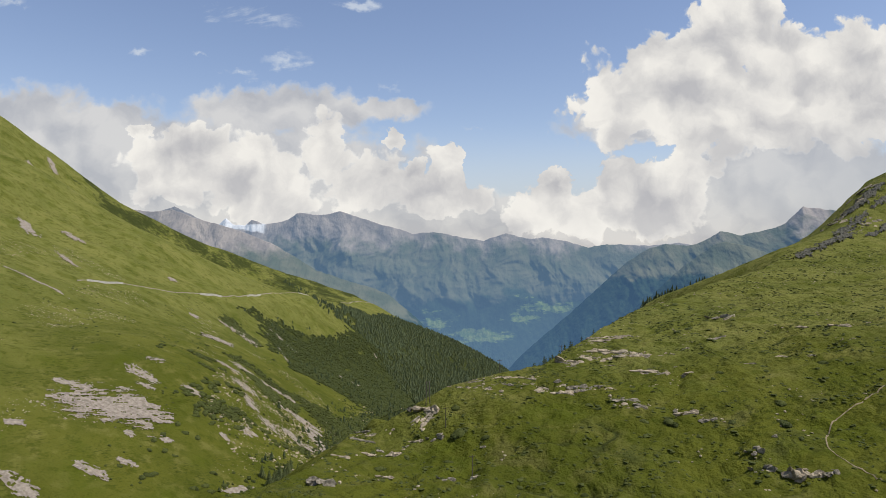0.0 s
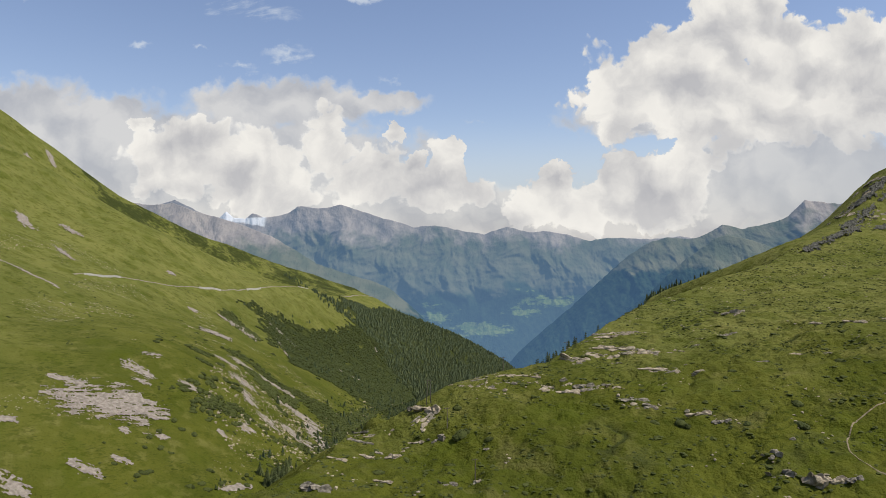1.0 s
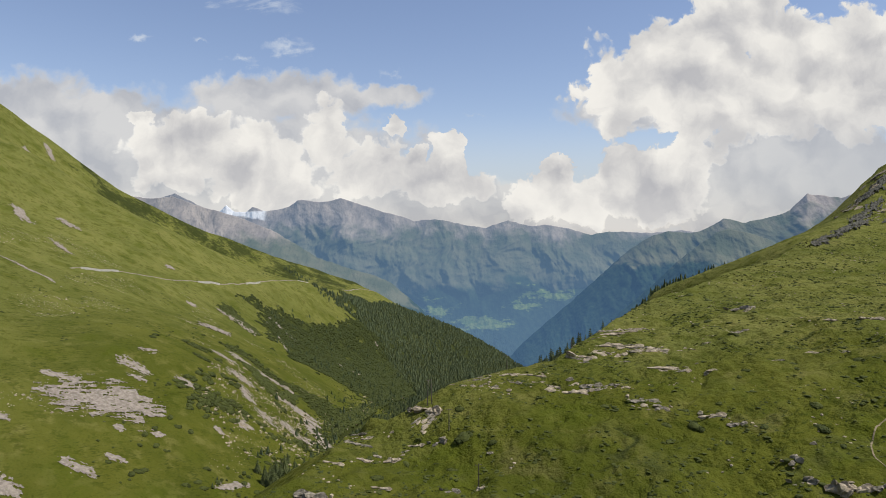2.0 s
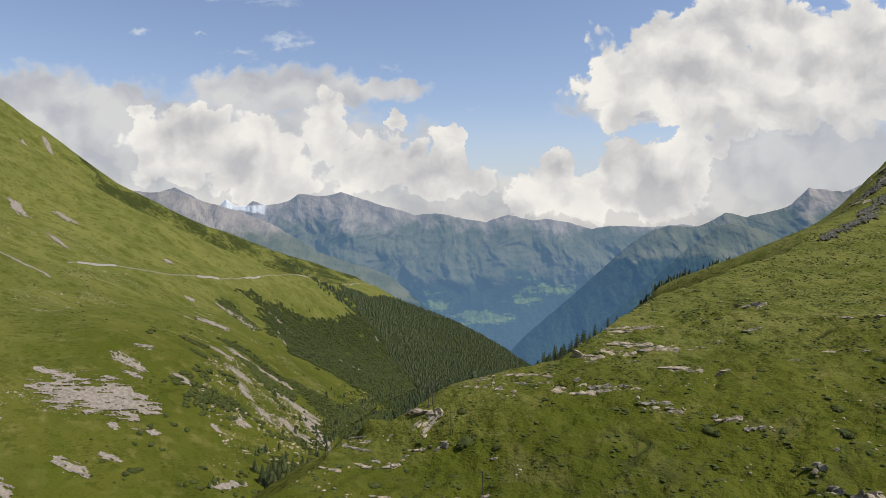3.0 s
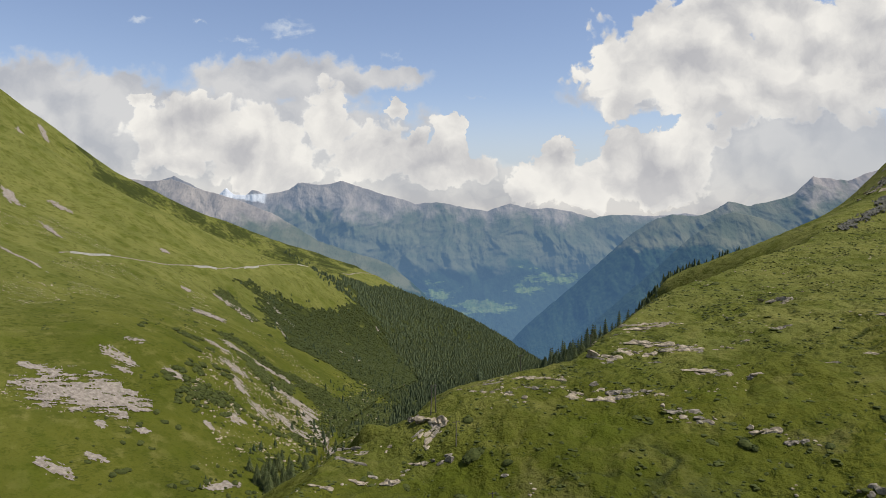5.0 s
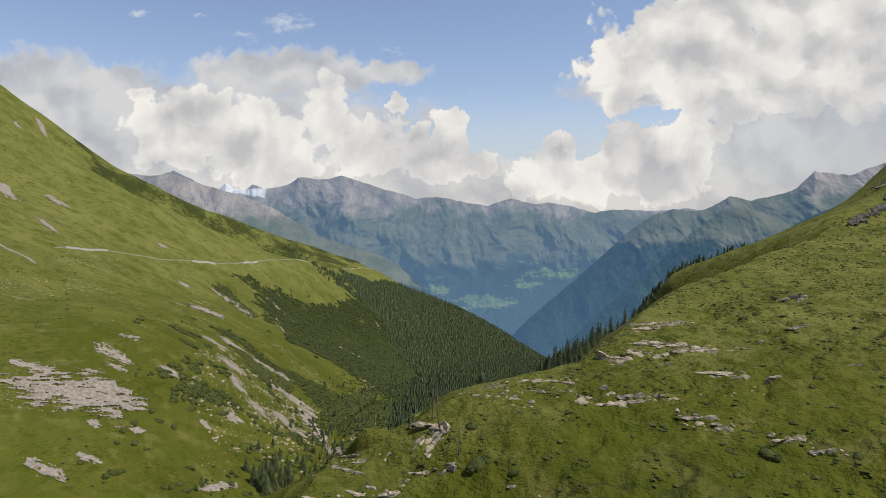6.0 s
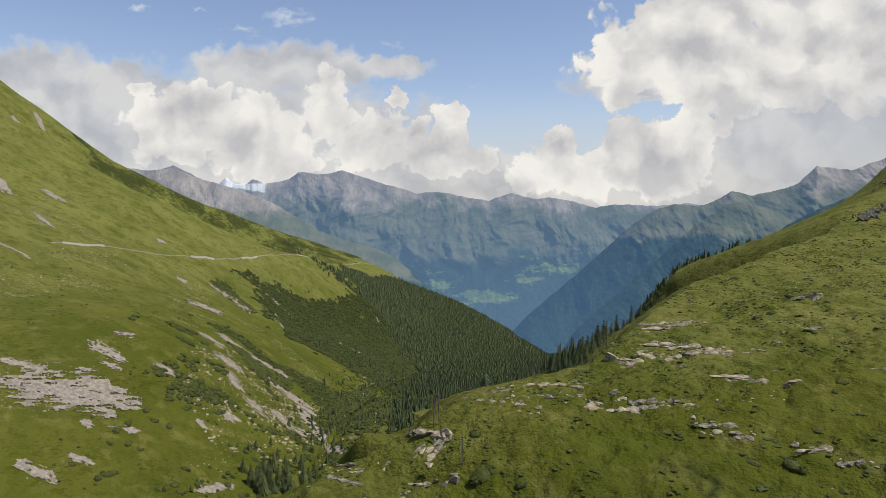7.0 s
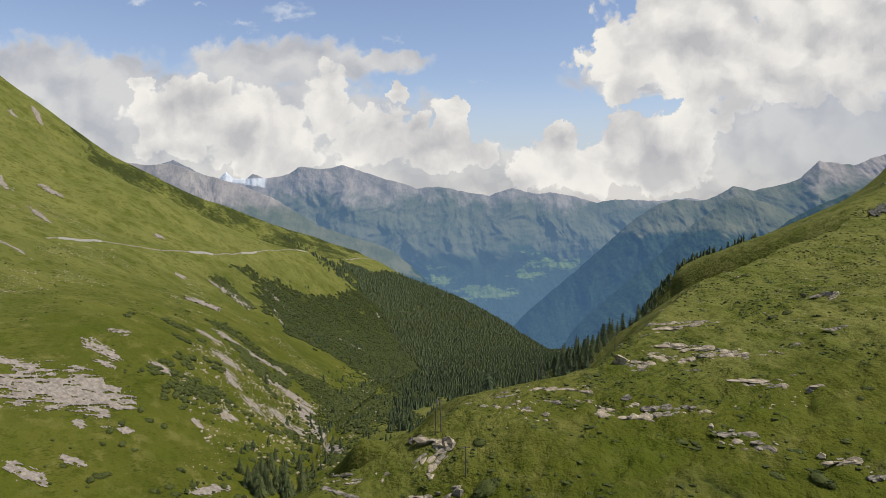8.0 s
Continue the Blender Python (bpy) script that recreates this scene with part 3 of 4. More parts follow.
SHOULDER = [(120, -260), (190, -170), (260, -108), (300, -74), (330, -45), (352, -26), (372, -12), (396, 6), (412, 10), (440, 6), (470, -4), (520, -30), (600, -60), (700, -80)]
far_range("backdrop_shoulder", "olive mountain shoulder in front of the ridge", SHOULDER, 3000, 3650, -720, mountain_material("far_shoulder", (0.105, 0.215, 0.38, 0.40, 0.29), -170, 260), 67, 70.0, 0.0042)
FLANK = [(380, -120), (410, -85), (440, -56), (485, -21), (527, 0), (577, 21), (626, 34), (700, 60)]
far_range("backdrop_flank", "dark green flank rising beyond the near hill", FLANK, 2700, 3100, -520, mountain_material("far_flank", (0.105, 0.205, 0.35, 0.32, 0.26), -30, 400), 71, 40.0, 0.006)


# ---- builders ----
def thing(name, bm_or_mesh, mat, label="", category="", group="", kind="", shade=False):
    me = bm_or_mesh
    if isinstance(me, bmesh.types.BMesh):
        me = bpy.data.meshes.new(name)
        if shade:
            for f in bm_or_mesh.faces:
                f.smooth = True
        bm_or_mesh.to_mesh(me)
        bm_or_mesh.free()
    me.materials.append(mat)
    return tagged(new(name, me), label, category, group, kind)


def part(name, bm, mat, parent, label="", shade=False):
    ob = thing(name, bm, mat, label, shade=shade)
    ob.parent = parent
    return ob


def soup(name, verts, faces, mat):
    """One mesh from arrays of places and triangles."""
    me = bpy.data.meshes.new(name)
    me.from_pydata(np.asarray(verts).tolist(), [], np.asarray(faces).tolist())
    me.materials.append(mat)
    return new(name, me)


def scatter(rng, n, x0, x1, y0, y1):
    return rng.uniform(x0, x1, n), rng.uniform(y0, y1, n)


def standing(x, y, turn=0.0, size=(1, 1, 1), sink=0.0, follow=0.0):
    """A pose on the ground, leaning with the slope by the share follow."""
    z, gx, gy = ground_and_slope(x, y)
    n = Vector((-gx * follow, -gy * follow, 1)).normalized()
    lean = Vector((0, 0, 1)).rotation_difference(n).to_matrix().to_4x4()
    return Matrix.Translation((x, y, z - sink)) @ lean @ Matrix.Rotation(radians(turn), 4, "Z") @ Matrix.Diagonal((*size, 1))


# -- rocks --
def rock_shape(seed, cuts=15, strata=8, subdivisions=4):
    rng = np.random.default_rng(seed)
    bm = bmesh.new()
    bmesh.ops.create_icosphere(bm, subdivisions=subdivisions, radius=1.0)
    co = np.array([v.co[:] for v in bm.verts])
    normals = rng.normal(size=(cuts, 3))
    normals /= np.linalg.norm(normals, axis=1)[:, None]
    for n, off in zip(normals, rng.uniform(0.30, 0.62, cuts)):
        co -= np.maximum(co @ n - off, 0)[:, None] * n
    tilt = co[:, 2] + 0.28 * co[:, 0] + 0.12 * co[:, 1]
    layer = np.floor(tilt * strata / 2 + 0.25 * noise2(co[:, 0] * 2, co[:, 1] * 2, seed)).astype(int)
    shift = rng.uniform(0.74, 1.12, 64)[layer % 64]
    co[:, 0] *= shift
    co[:, 1] *= shift
    co += 0.025 * np.stack([noise2(co[:, 1] * 4 + k * 9, co[:, 2] * 4, seed + k) for k in range(3)], -1)
    for v, c in zip(bm.verts, co):
        v.co = c
    return bm


def rock_outcrop(seed, mat, blocks=6):
    """Several leaning blocks side by side, with cracks between them."""
    r = random.Random(seed)
    root = tagged(new("rock_outcrop"), "cracked pale rock ledge in the hillside turf", "rock", "rocks on the hill")
    for k in range(blocks):
        b = rock_shape(seed * 10 + k, 13, 7, 3)
        s = r.uniform(0.38, 0.7)
        b.transform(Matrix.Translation((r.uniform(-0.75, 0.75), r.uniform(-0.4, 0.4), r.uniform(-0.15, 0.2))) @ Matrix.Rotation(r.uniform(-0.5, 0.5), 4, "Z") @ Matrix.Rotation(r.uniform(-0.25, 0.25), 4, "Y") @ Matrix.Diagonal((s, s * r.uniform(0.5, 0.9), s * r.uniform(0.6, 1.1), 1)))
        part("rock_block", b, mat, root)
    return root


def patch(name, x0, y0, x1, y1, wide, lift, mat, label, seed, step=0.8, cover=0.15, category="rock", grain=5.0):
    """Bare rock or gravel that breaks through the turf along a line, with a ragged outline."""
    length = math.hypot(x1 - x0, y1 - y0)
    ax, ay = (x1 - x0) / length, (y1 - y0) / length
    a, c = np.meshgrid(np.arange(-0.1 * length, 1.1 * length, step), np.arange(-wide, wide + step, step), indexing="ij")
    x, y = x0 + ax * a - ay * c, y0 + ay * a + ax * c
    end = np.minimum(a, length - a) / max(wide, length * 0.25)
    mask = np.minimum(1.0, 1.5 * end + 0.3) - np.abs(c) / (wide * 0.55) + cover + 1.7 * fbm((0.97 * a + 0.26 * c) / (grain * 2.6), (0.97 * c - 0.26 * a) / (grain * 0.42), 5, seed, 0.68) + 0.7 * fbm(x / (grain * 4), y / (grain * 4), 2, seed + 40)
    steps = np.floor((0.8 * c + 0.35 * a) / 1.7 + 1.6 * fbm(x / 6, y / 6, 2, seed + 7))
    z = height(x, y) + lift * np.clip(mask * 5, -0.5, 0.35) + lift * 0.6 * ((steps * 0.618) % 1.0) + 0.12 * lift * fbm(x / 2.2, y / 2.2, 2, seed + 3)
    n, m = x.shape
    i = np.arange(n * m).reshape(n, m)
    quads = np.stack([i[:-1, :-1], i[1:, :-1], i[1:, 1:], i[:-1, 1:]], -1).reshape(-1, 4)
    ok = mask.ravel()
    quads = quads[(ok[quads] > -0.12).all(1)]
    used = np.unique(quads)
    back = np.full(n * m, -1)
    back[used] = np.arange(len(used))
    co = np.stack([x, y, z], -1).reshape(-1, 3)[used]
    if not len(used):
        return None
    ob = soup(name, co, back[quads], mat)
    return tagged(ob, label, category)


# -- plants --
def conifer_shapes(seed, tiers=9, spikes=11, slim=0.24):
    """A unit-high spruce: trunk and drooping whorls of branches."""
    rng = random.Random(seed)
    trunk, crown = bmesh.new(), bmesh.new()
    bmesh.ops.create_cone(trunk, cap_ends=True, segments=7, radius1=0.022, radius2=0.004, depth=0.96, matrix=Matrix.Translation((0, 0, 0.46)))
    for k in range(tiers):
        f = k / tiers
        z = 0.10 + 0.86 * f
        r = slim * (1 - f) ** 0.85 * rng.uniform(0.82, 1.15) + 0.012
        hub = crown.verts.new((0, 0, z + 0.10 * (1 - 0.4 * f)))
        ring = []
        for s in range(spikes * 2):
            a = (s + rng.uniform(-0.35, 0.35)) * math.pi / spikes + k
            q = r * (rng.uniform(0.8, 1.15) if s % 2 == 0 else rng.uniform(0.4, 0.6))
            ring.append(crown.verts.new((math.cos(a) * q, math.sin(a) * q, z - (0.35 * q if s % 2 == 0 else 0.0) + rng.uniform(-0.012, 0.012))))
        for s in range(spikes * 2):
            crown.faces.new((hub, ring[s], ring[(s + 1) % len(ring)]))
    tip = [crown.verts.new((math.cos(a) * 0.012, math.sin(a) * 0.012, 0.90)) for a in (0, 2.1, 4.2)] + [crown.verts.new((0, 0, 1.0))]
    for s in range(3):
        crown.faces.new((tip[s], tip[(s + 1) % 3], tip[3]))
    return trunk, crown


def conifer(seed, needles, label, group, slim=0.33):
    root = tagged(new("conifer_tree"), label, "tree", group)
    trunk, crown = conifer_shapes(seed, slim=slim)
    part("trunk", trunk, BARK, root)
    part("crown", crown, needles, root)
    return root


def bush_shape(seed):
    """A low cushion of dwarf pine: lobes closed over by tufts of needles."""
    rng = random.Random(seed)
    bm = bmesh.new()
    lobes = [(0, 0, 0.0, 0.72)] + [(rng.uniform(-0.6, 0.6), rng.uniform(-0.45, 0.45), 0.0, rng.uniform(0.3, 0.55)) for _ in range(6)]
    for x, y, z, r in lobes:
        bmesh.ops.create_icosphere(bm, subdivisions=2, radius=r, matrix=Matrix.Translation((x, y, z)) @ Matrix.Diagonal((1, 1, 0.8, 1)))
    for v in bm.verts:
        v.co *= 1 + 0.22 * noise.noise(v.co * 4 + Vector((seed, 0, 0)))
        v.co.z = max(v.co.z, -0.15)
    for _ in range(420):
        x, y, z, r = rng.choice(lobes)
        a, e = rng.uniform(0, 2 * math.pi), math.asin(rng.uniform(0.0, 1.0))
        d = Vector((math.cos(a) * math.cos(e), math.sin(a) * math.cos(e), 0.8 * math.sin(e)))
        p = Vector((x, y, z)) + d * r * rng.uniform(0.92, 1.08)
        s = Vector((rng.uniform(-1, 1), rng.uniform(-1, 1), rng.uniform(-1, 1))).cross(d).normalized() * 0.05
        tip = p + (d + Vector((0, 0, 0.6))).normalized() * rng.uniform(0.08, 0.17)
        bm.faces.new([bm.verts.new(p - s), bm.verts.new(p + s), bm.verts.new(tip)])
    return bm


def many(name, unit_v, unit_f, places, mat, label, category, jitter=0.0, seed=0):
    """Countless small things as one mesh: places hold x, y, z, wide, high, turn."""
    rng = np.random.default_rng(seed)
    v, f = np.array(unit_v, float), np.array(unit_f, int)
    p = np.array(places, float)
    c, s = np.cos(p[:, 5]), np.sin(p[:, 5])
    vv = np.repeat(v[None], len(p), 0)
    if jitter:
        vv = vv * (1 + rng.uniform(-jitter, jitter, (len(p), len(v), 1)))
    x = (vv[..., 0] * c[:, None] - vv[..., 1] * s[:, None]) * p[:, 3:4] + p[:, 0:1]
    y = (vv[..., 0] * s[:, None] + vv[..., 1] * c[:, None]) * p[:, 3:4] + p[:, 1:2]
    z = vv[..., 2] * p[:, 4:5] + p[:, 2:3]
    faces = (f[None] + (np.arange(len(p)) * len(v))[:, None, None]).reshape(-1, f.shape[1])
    ob = soup(name, np.stack([x, y, z], -1).reshape(-1, 3), faces, mat)
    return tagged(ob, label, category, kind="stuff")


def from_bmesh(bm):
    bmesh.ops.triangulate(bm, faces=bm.faces)
    bm.verts.ensure_lookup_table()
    bm.verts.index_update()
    v, f = [x.co[:] for x in bm.verts], [[a.index for a in t.verts] for t in bm.faces]
    bm.free()
    return v, f


def lump(seed=0):
    bm = bmesh.new()
    bmesh.ops.create_icosphere(bm, subdivisions=1, radius=1.0)
    return from_bmesh(bm)


def small_conifer(seed):
    """Three jagged whorls, for trees a kilometre or more away."""
    rng = random.Random(seed)
    v, f = [], []
    for z0, z1, r in ((0.04, 0.5, 0.30), (0.30, 0.78, 0.22), (0.58, 1.0, 0.13)):
        hub, first = len(v), len(v) + 1
        v.append((0, 0, z1))
        for s in range(8):
            a, q = s * math.pi / 4 + rng.uniform(-0.2, 0.2), r * (1.1 if s % 2 else 0.65)
            v.append((math.cos(a) * q, math.sin(a) * q, z0 - 0.04 * (s % 2)))
        f += [(hub, first + s, first + (s + 1) % 8) for s in range(8)]
    return v, f


def on_ground(x, y, wide, high, rng, sink=0.0):
    return np.stack([x, y, height(x, y) - sink, wide, high, rng.uniform(0, 6.28, len(x))], -1)


# ---- left slope: bare rock, road, scrub and forest ----
patch("rock_slab", -290, 512, -222, 543, 32, 1.0, SLAB_ROCK, "broad pale grey rock slab with grassy cracks on the slope", 5, 0.7, 0.12, grain=6.0)
BANDS = [
    (-241, 779, -206, 775, 14), (-206, 775, -171, 798, 13), (-246, 738, -218, 734, 11), (-213, 689, -190, 696, 24), (-196, 669, -178, 647, 8), (-180, 732, -137, 746, 15), (-162, 737, -128, 726, 9),
    (-272, 588, -242, 583, 9), (-263, 608, -255, 622, 9), (-256, 570, -242, 571, 6), (-306, 534, -280, 539, 6), (-214, 514, -205, 520, 4), (-225, 472, -212, 474, 5), (-235, 504, -227, 502, 4),
    (-184, 564, -175, 559, 5), (-177, 589, -163, 597, 10), (-244, 452, -221, 448, 7), (-158, 492, -141, 513, 6), (-173, 646, -152, 636, 10), (-228, 602, -213, 596, 10), (-272, 419, -246, 412, 8), (-299, 465, -286, 468, 5),
]
for k, (x0, y0, x1, y1, wide) in enumerate(BANDS):
    patch("rock_band", x0, y0, x1, y1, wide, 0.7, SLAB_ROCK, "pale rock band breaking through the steep meadow", 60 + k, 0.8, 0.25, "rock", 4.0)
SCARS = [
    (-390, 1204, -314, 1139, 20), (-327, 939, -290, 926, 30), (-411, 1104, -396, 1113, 10), (-364, 1415, -276, 1321, 10), (-313, 1297, -262, 1150, 5), (-348, 1345, -339, 1340, 18), (-188, 1887, -180, 1862, 7), (-207, 1359, -160, 1349, 14),
    (-606, 1077, -548, 1027, 12), (-728, 1174, -671, 1127, 15), (-691, 1241, -639, 1214, 15), (-538, 834, -442, 795, 6), (-517, 1286, -499, 1277, 11),
    (-155, 663, -120, 647, 12), (-1290, 2262, -1200, 2240, 26), (-1200, 2080, -1160, 2040, 16), (-1190, 1960, -1150, 1925, 14), (-143, 723, -90, 625, 11),
]
for k, (x0, y0, x1, y1, wide) in enumerate(SCARS):
    patch("rock_scar", x0, y0, x1, y1, wide, 0.7 if y0 < 900 else 2.0, SLAB_ROCK, "pale eroded scar of rock and rubble on the slope", 90 + k, 0.9 if y0 < 900 else 1.8, 0.2, "rock", 4.0 if y0 < 900 else 9.0)


def ribbon(name, points, wide, mat, label, category, lift=0.15, level=False, step=6.0, kind=""):
    """A road or path along a plan line; level keeps it flat across."""
    p = np.array(points, float)
    d = np.concatenate([[0], np.cumsum(np.hypot(*np.diff(p, axis=0).T))])
    s = np.arange(0, d[-1], step)
    k = np.ones(5) / 5
    x, y = (np.convolve(np.pad(np.interp(s, d, p[:, j]), 2, mode="edge"), k, "valid") for j in (0, 1))
    tx, ty = np.gradient(x), np.gradient(y)
    n = np.hypot(tx, ty)
    nx, ny = -ty / n, tx / n
    mid = np.convolve(np.pad(height(x, y), 2, mode="edge"), k, "valid")
    rows = []
    for c in np.linspace(-0.5, 0.5, 5):
        q = c * (wide + 0.25 * wide * noise2(s / 9, s * 0 + 3.0))
        z = mid if level else height(x + nx * q, y + ny * q)
        rows.append(np.stack([x + nx * q, y + ny * q, z + lift], -1))
    foot = [r.copy() for r in (rows[0], rows[-1])]
    for r in foot:
        r[:, 2] = np.minimum(height(r[:, 0], r[:, 1]) - 0.6, r[:, 2] - 0.1)
    g = np.stack([foot[0], *rows, foot[1]])
    ob = mesh_grid(name, g[..., 0], g[..., 1], g[..., 2], mat, smooth_=False)
    return tagged(ob, label, category, kind=kind), (x, y, mid, nx, ny, s)


ROAD = [(-500, 925), (-498, 1039), (-487, 1144), (-464, 1262), (-440, 1384), (-430, 1555), (-412, 1749), (-393, 1965), (-385, 2030)]
road, (rx, ry, rz, rnx, rny, rs) = ribbon("road", ROAD, 3.8, GRAVEL, "pale mountain road cut into the slope", "road", 0.5, True, kind="structure")
# low stone retaining walls along the outer edge, with gaps
for a, b in ((4, 22), (60, 74), (96, 112), (158, 176)):
    sl = slice(a, min(b, len(rx)))
    if len(rx[sl]) > 2:
        ex, ey = rx[sl] - rnx[sl] * 3.9, ry[sl] - rny[sl] * 3.9
        low = np.minimum(height(ex, ey), rz[sl]) - 1.0
        top = rz[sl] + 1.3 + 0.2 * noise2(rs[sl] / 5, rs[sl] * 0)
        e2x, e2y = rx[sl] - rnx[sl] * 4.5, ry[sl] - rny[sl] * 4.5
        gx, gy, gz = np.stack([ex, ex, e2x, e2x]), np.stack([ey, ey, e2y, e2y]), np.stack([rz[sl], top, top, low])
        tagged(mesh_grid("retaining_wall", gx, gy, gz, WALL_STONE, smooth_=False), "pale dry stone retaining wall along the mountain road", "wall", "road walls")
ribbon("road", [(-392, 2590), (-380, 2638), (-350, 2837), (-301, 2927), (-250, 2990)], 7.0, GRAVEL, "far stretch of the pale mountain road", "road", 0.8, True, 10.0, kind="structure")

rng = np.random.default_rng(7)
x, y = scatter(rng, 44000, -400, 480, 930, 2820)
keep = ragged(x, y, FOREST, 30, 1) & (y > 1180 + 160 * noise2(x / 60, y / 60, 12)) & (fbm(x / 60, y / 60, 3, 77) > -0.25 - 0.2 * (y > 1900))
x, y = x[keep], y[keep]
tall = rng.uniform(7, 17, len(x)) * (0.8 + 0.3 * noise2(x / 50, y / 50, 5))
for k in range(3):
    m = np.arange(len(x)) % 3 == k
    many("spruce_forest", *small_conifer(k), on_ground(x[m], y[m], tall[m] * rng.uniform(1.2, 1.8, m.sum()), tall[m], rng, 0.5), SPRUCE if k < 2 else LARCH, "dense dark spruce forest on the valley side", "forest", 0.22, k)
x, y = scatter(rng, 42000, -60, 700, 380, 2750)
wc = 0.69 * x + 0.724 * y
past = line(wc, CREST_S) - 0.724 * x + 0.69 * y
keep = (past > line(wc, [(225, 130), (245, 80), (290, 62), (560, 62), (640, 150)])) & (y > 400 + 60 * noise2(x / 40, y / 40, 6)) & (x > line(y, [k[:2] for k in STREAM]) + 8) & (fbm(x / 40, y / 60, 3, 70) > -0.16)
x, y = x[keep], y[keep]
tall = rng.uniform(6, 11, len(x))
many("spruce_forest", *small_conifer(7), on_ground(x, y, tall, tall, rng, 0.5), SPRUCE, "spruce forest on the steep back of the hill", "forest", 0.12, 3)
x, y = scatter(rng, 42000, -450, 20, 800, 2010)
keep = ragged(x, y, DWARF_PINE, 20, 2) & (fbm(x / 25, y / 50, 3, 8) > -0.22)
x, y = x[keep], y[keep]
w = rng.uniform(1.8, 4.0, len(x))
lv, lf = lump()
many("dwarf_pine_scrub", lv, lf, on_ground(x, y, w, w * 0.75, rng), PINE_SCRUB, "dark dwarf pine scrub covering the slope below the road", "scrub", 0.22, 4)
for k, strip in enumerate(PINE_STRIPS):
    cx, cy = [c[0] for c in strip], [c[1] for c in strip]
    x, y = scatter(rng, 3800, min(cx) - 8, max(cx) + 8, min(cy) - 8, max(cy) + 8)
    keep = ragged(x, y, strip, 5, 3 + k) & (fbm(x / 7, y / 10, 3, 18) > -0.2)
    x, y = x[keep], y[keep]
    w = rng.uniform(1.2, 2.8, len(x))
    many("dwarf_pine_scrub", lv, lf, on_ground(x, y, w, w * 0.8, rng), PINE_SCRUB, "dark dwarf pine thicket among pale rock", "scrub", 0.22, 5 + k)
# the gully floor: thickets, saplings and rubble along the stream
y = rng.uniform(470, 1250, 5200)
sx = line(y, [k[:2] for k in STREAM])
x = sx + rng.normal(8, 26, len(y))
keep = (fbm(x / 16, y / 24, 3, 33) > -0.02) & (np.hypot(x + 20, y - 430) > 60)
gx, gy = x[keep], y[keep]
w = rng.uniform(0.6, 2.2, len(gx))
many("alder_thicket", lv, lf, on_ground(gx, gy, w, w * 0.9, rng), PINE_SCRUB, "green alder thicket along the stream gully", "scrub", 0.3, 21)
keep = (fbm(x / 20 + 7, y / 30, 3, 34) > 0.12)
gx, gy = x[keep], y[keep]
tall = rng.uniform(3, 8, len(gx)) * (rng.uniform(size=len(gx)) < 0.16)
m = tall > 0
many("spruce_saplings", *small_conifer(8), on_ground(gx[m], gy[m], tall[m], tall[m], rng, 0.3), SPRUCE, "young spruces lining the stream gully", "trees", 0.14, 22)
keep = (fbm(x / 12 + 3, y / 18, 3, 35) > 0.15)
gx, gy = x[keep], y[keep]
w = 0.3 + 1.3 * rng.uniform(size=len(gx)) ** 3
many("rubble", lv, lf, on_ground(gx, gy, w, w * 0.65, rng, 0.05), PALE_ROCK, "pale stream rubble in the gully", "stones", 0.35, 23)
# loose bushes and scattered trees among the scrub
x, y = scatter(rng, 9000, -480, -90, 450, 1900)
keep = (fbm(x / 60, y / 90, 3, 61) > 0.2) & (rng.uniform(size=len(x)) < 0.5) & (x < line(y, [k[:2] for k in STREAM]) - 15)
x, y = x[keep], y[keep]
w = rng.uniform(0.5, 1.6, len(x))
many("juniper_scrub", lv, lf, on_ground(x, y, w, w * 0.7, rng), PINE_SCRUB, "scattered low dark juniper scrub on the slope", "scrub", 0.25, 9)
x, y = scatter(rng, 5000, -470, -80, 1100, 2100)
keep = (ragged(x, y, DWARF_PINE, 30, 2) | ragged(x, y, FOREST, 60, 1)) & (rng.uniform(size=len(x)) < 0.1)
x, y = x[keep], y[keep]
tall = rng.uniform(4, 10, len(x))
many("spruce_saplings", *small_conifer(5), on_ground(x, y, tall, tall, rng, 0.3), SPRUCE, "young spruces scattered through the dwarf pine", "trees", 0.12, 6)
# a thin row of spruces up the edge of the meadow, by the road
ROW = [(-606, 2622), (-559, 2599), (-501, 2518), (-350, 1892), (-329, 1900), (-310, 1917), (-288, 1926)]
f = rng.uniform(0, len(ROW) - 1, 150)
x, y = (np.interp(f, range(len(ROW)), [q[j] for q in ROW]) + rng.normal(0, (7, 22)[j], 150) for j in (0, 1))
tall = rng.uniform(6, 13, 150)
many("spruce_row", *small_conifer(6), on_ground(x, y, tall, tall, rng, 0.4), SPRUCE, "thin row of spruces along the meadow edge", "trees", 0.12, 31)
# stones
x, y = scatter(rng, 26000, -640, -110, 400, 1150)
dens = fbm(x / 70 + 4, y / 110, 3, 71) + 0.35 * smooth(x, -520, -620) + 0.3 * inside(x, y, [(-240, 720), (-150, 740), (-110, 640), (-150, 560), (-200, 590)])
keep = (dens > 0.22) & (x < line(y, [k[:2] for k in STREAM]) - 6)
x, y = x[keep], y[keep]
w = rng.uniform(0.25, 0.7, len(x)) ** 1.0 * (1 + 1.2 * (rng.uniform(size=len(x)) < 0.06))
many("loose_stones", lv, lf, on_ground(x, y, w, w * 0.55, rng, 0.05), PALE_ROCK, "pale loose stones strewn over the steep meadow", "stones", 0.3, 8)

x, y = scatter(rng, 5200, -250, -105, 540, 760)
keep = (fbm(x / 14, y / 20, 3, 72) > 0.05) & inside(x, y, [(-240, 740), (-150, 750), (-105, 650), (-120, 570), (-165, 545), (-205, 585)]) & (x < line(y, [k[:2] for k in STREAM]) - 6)
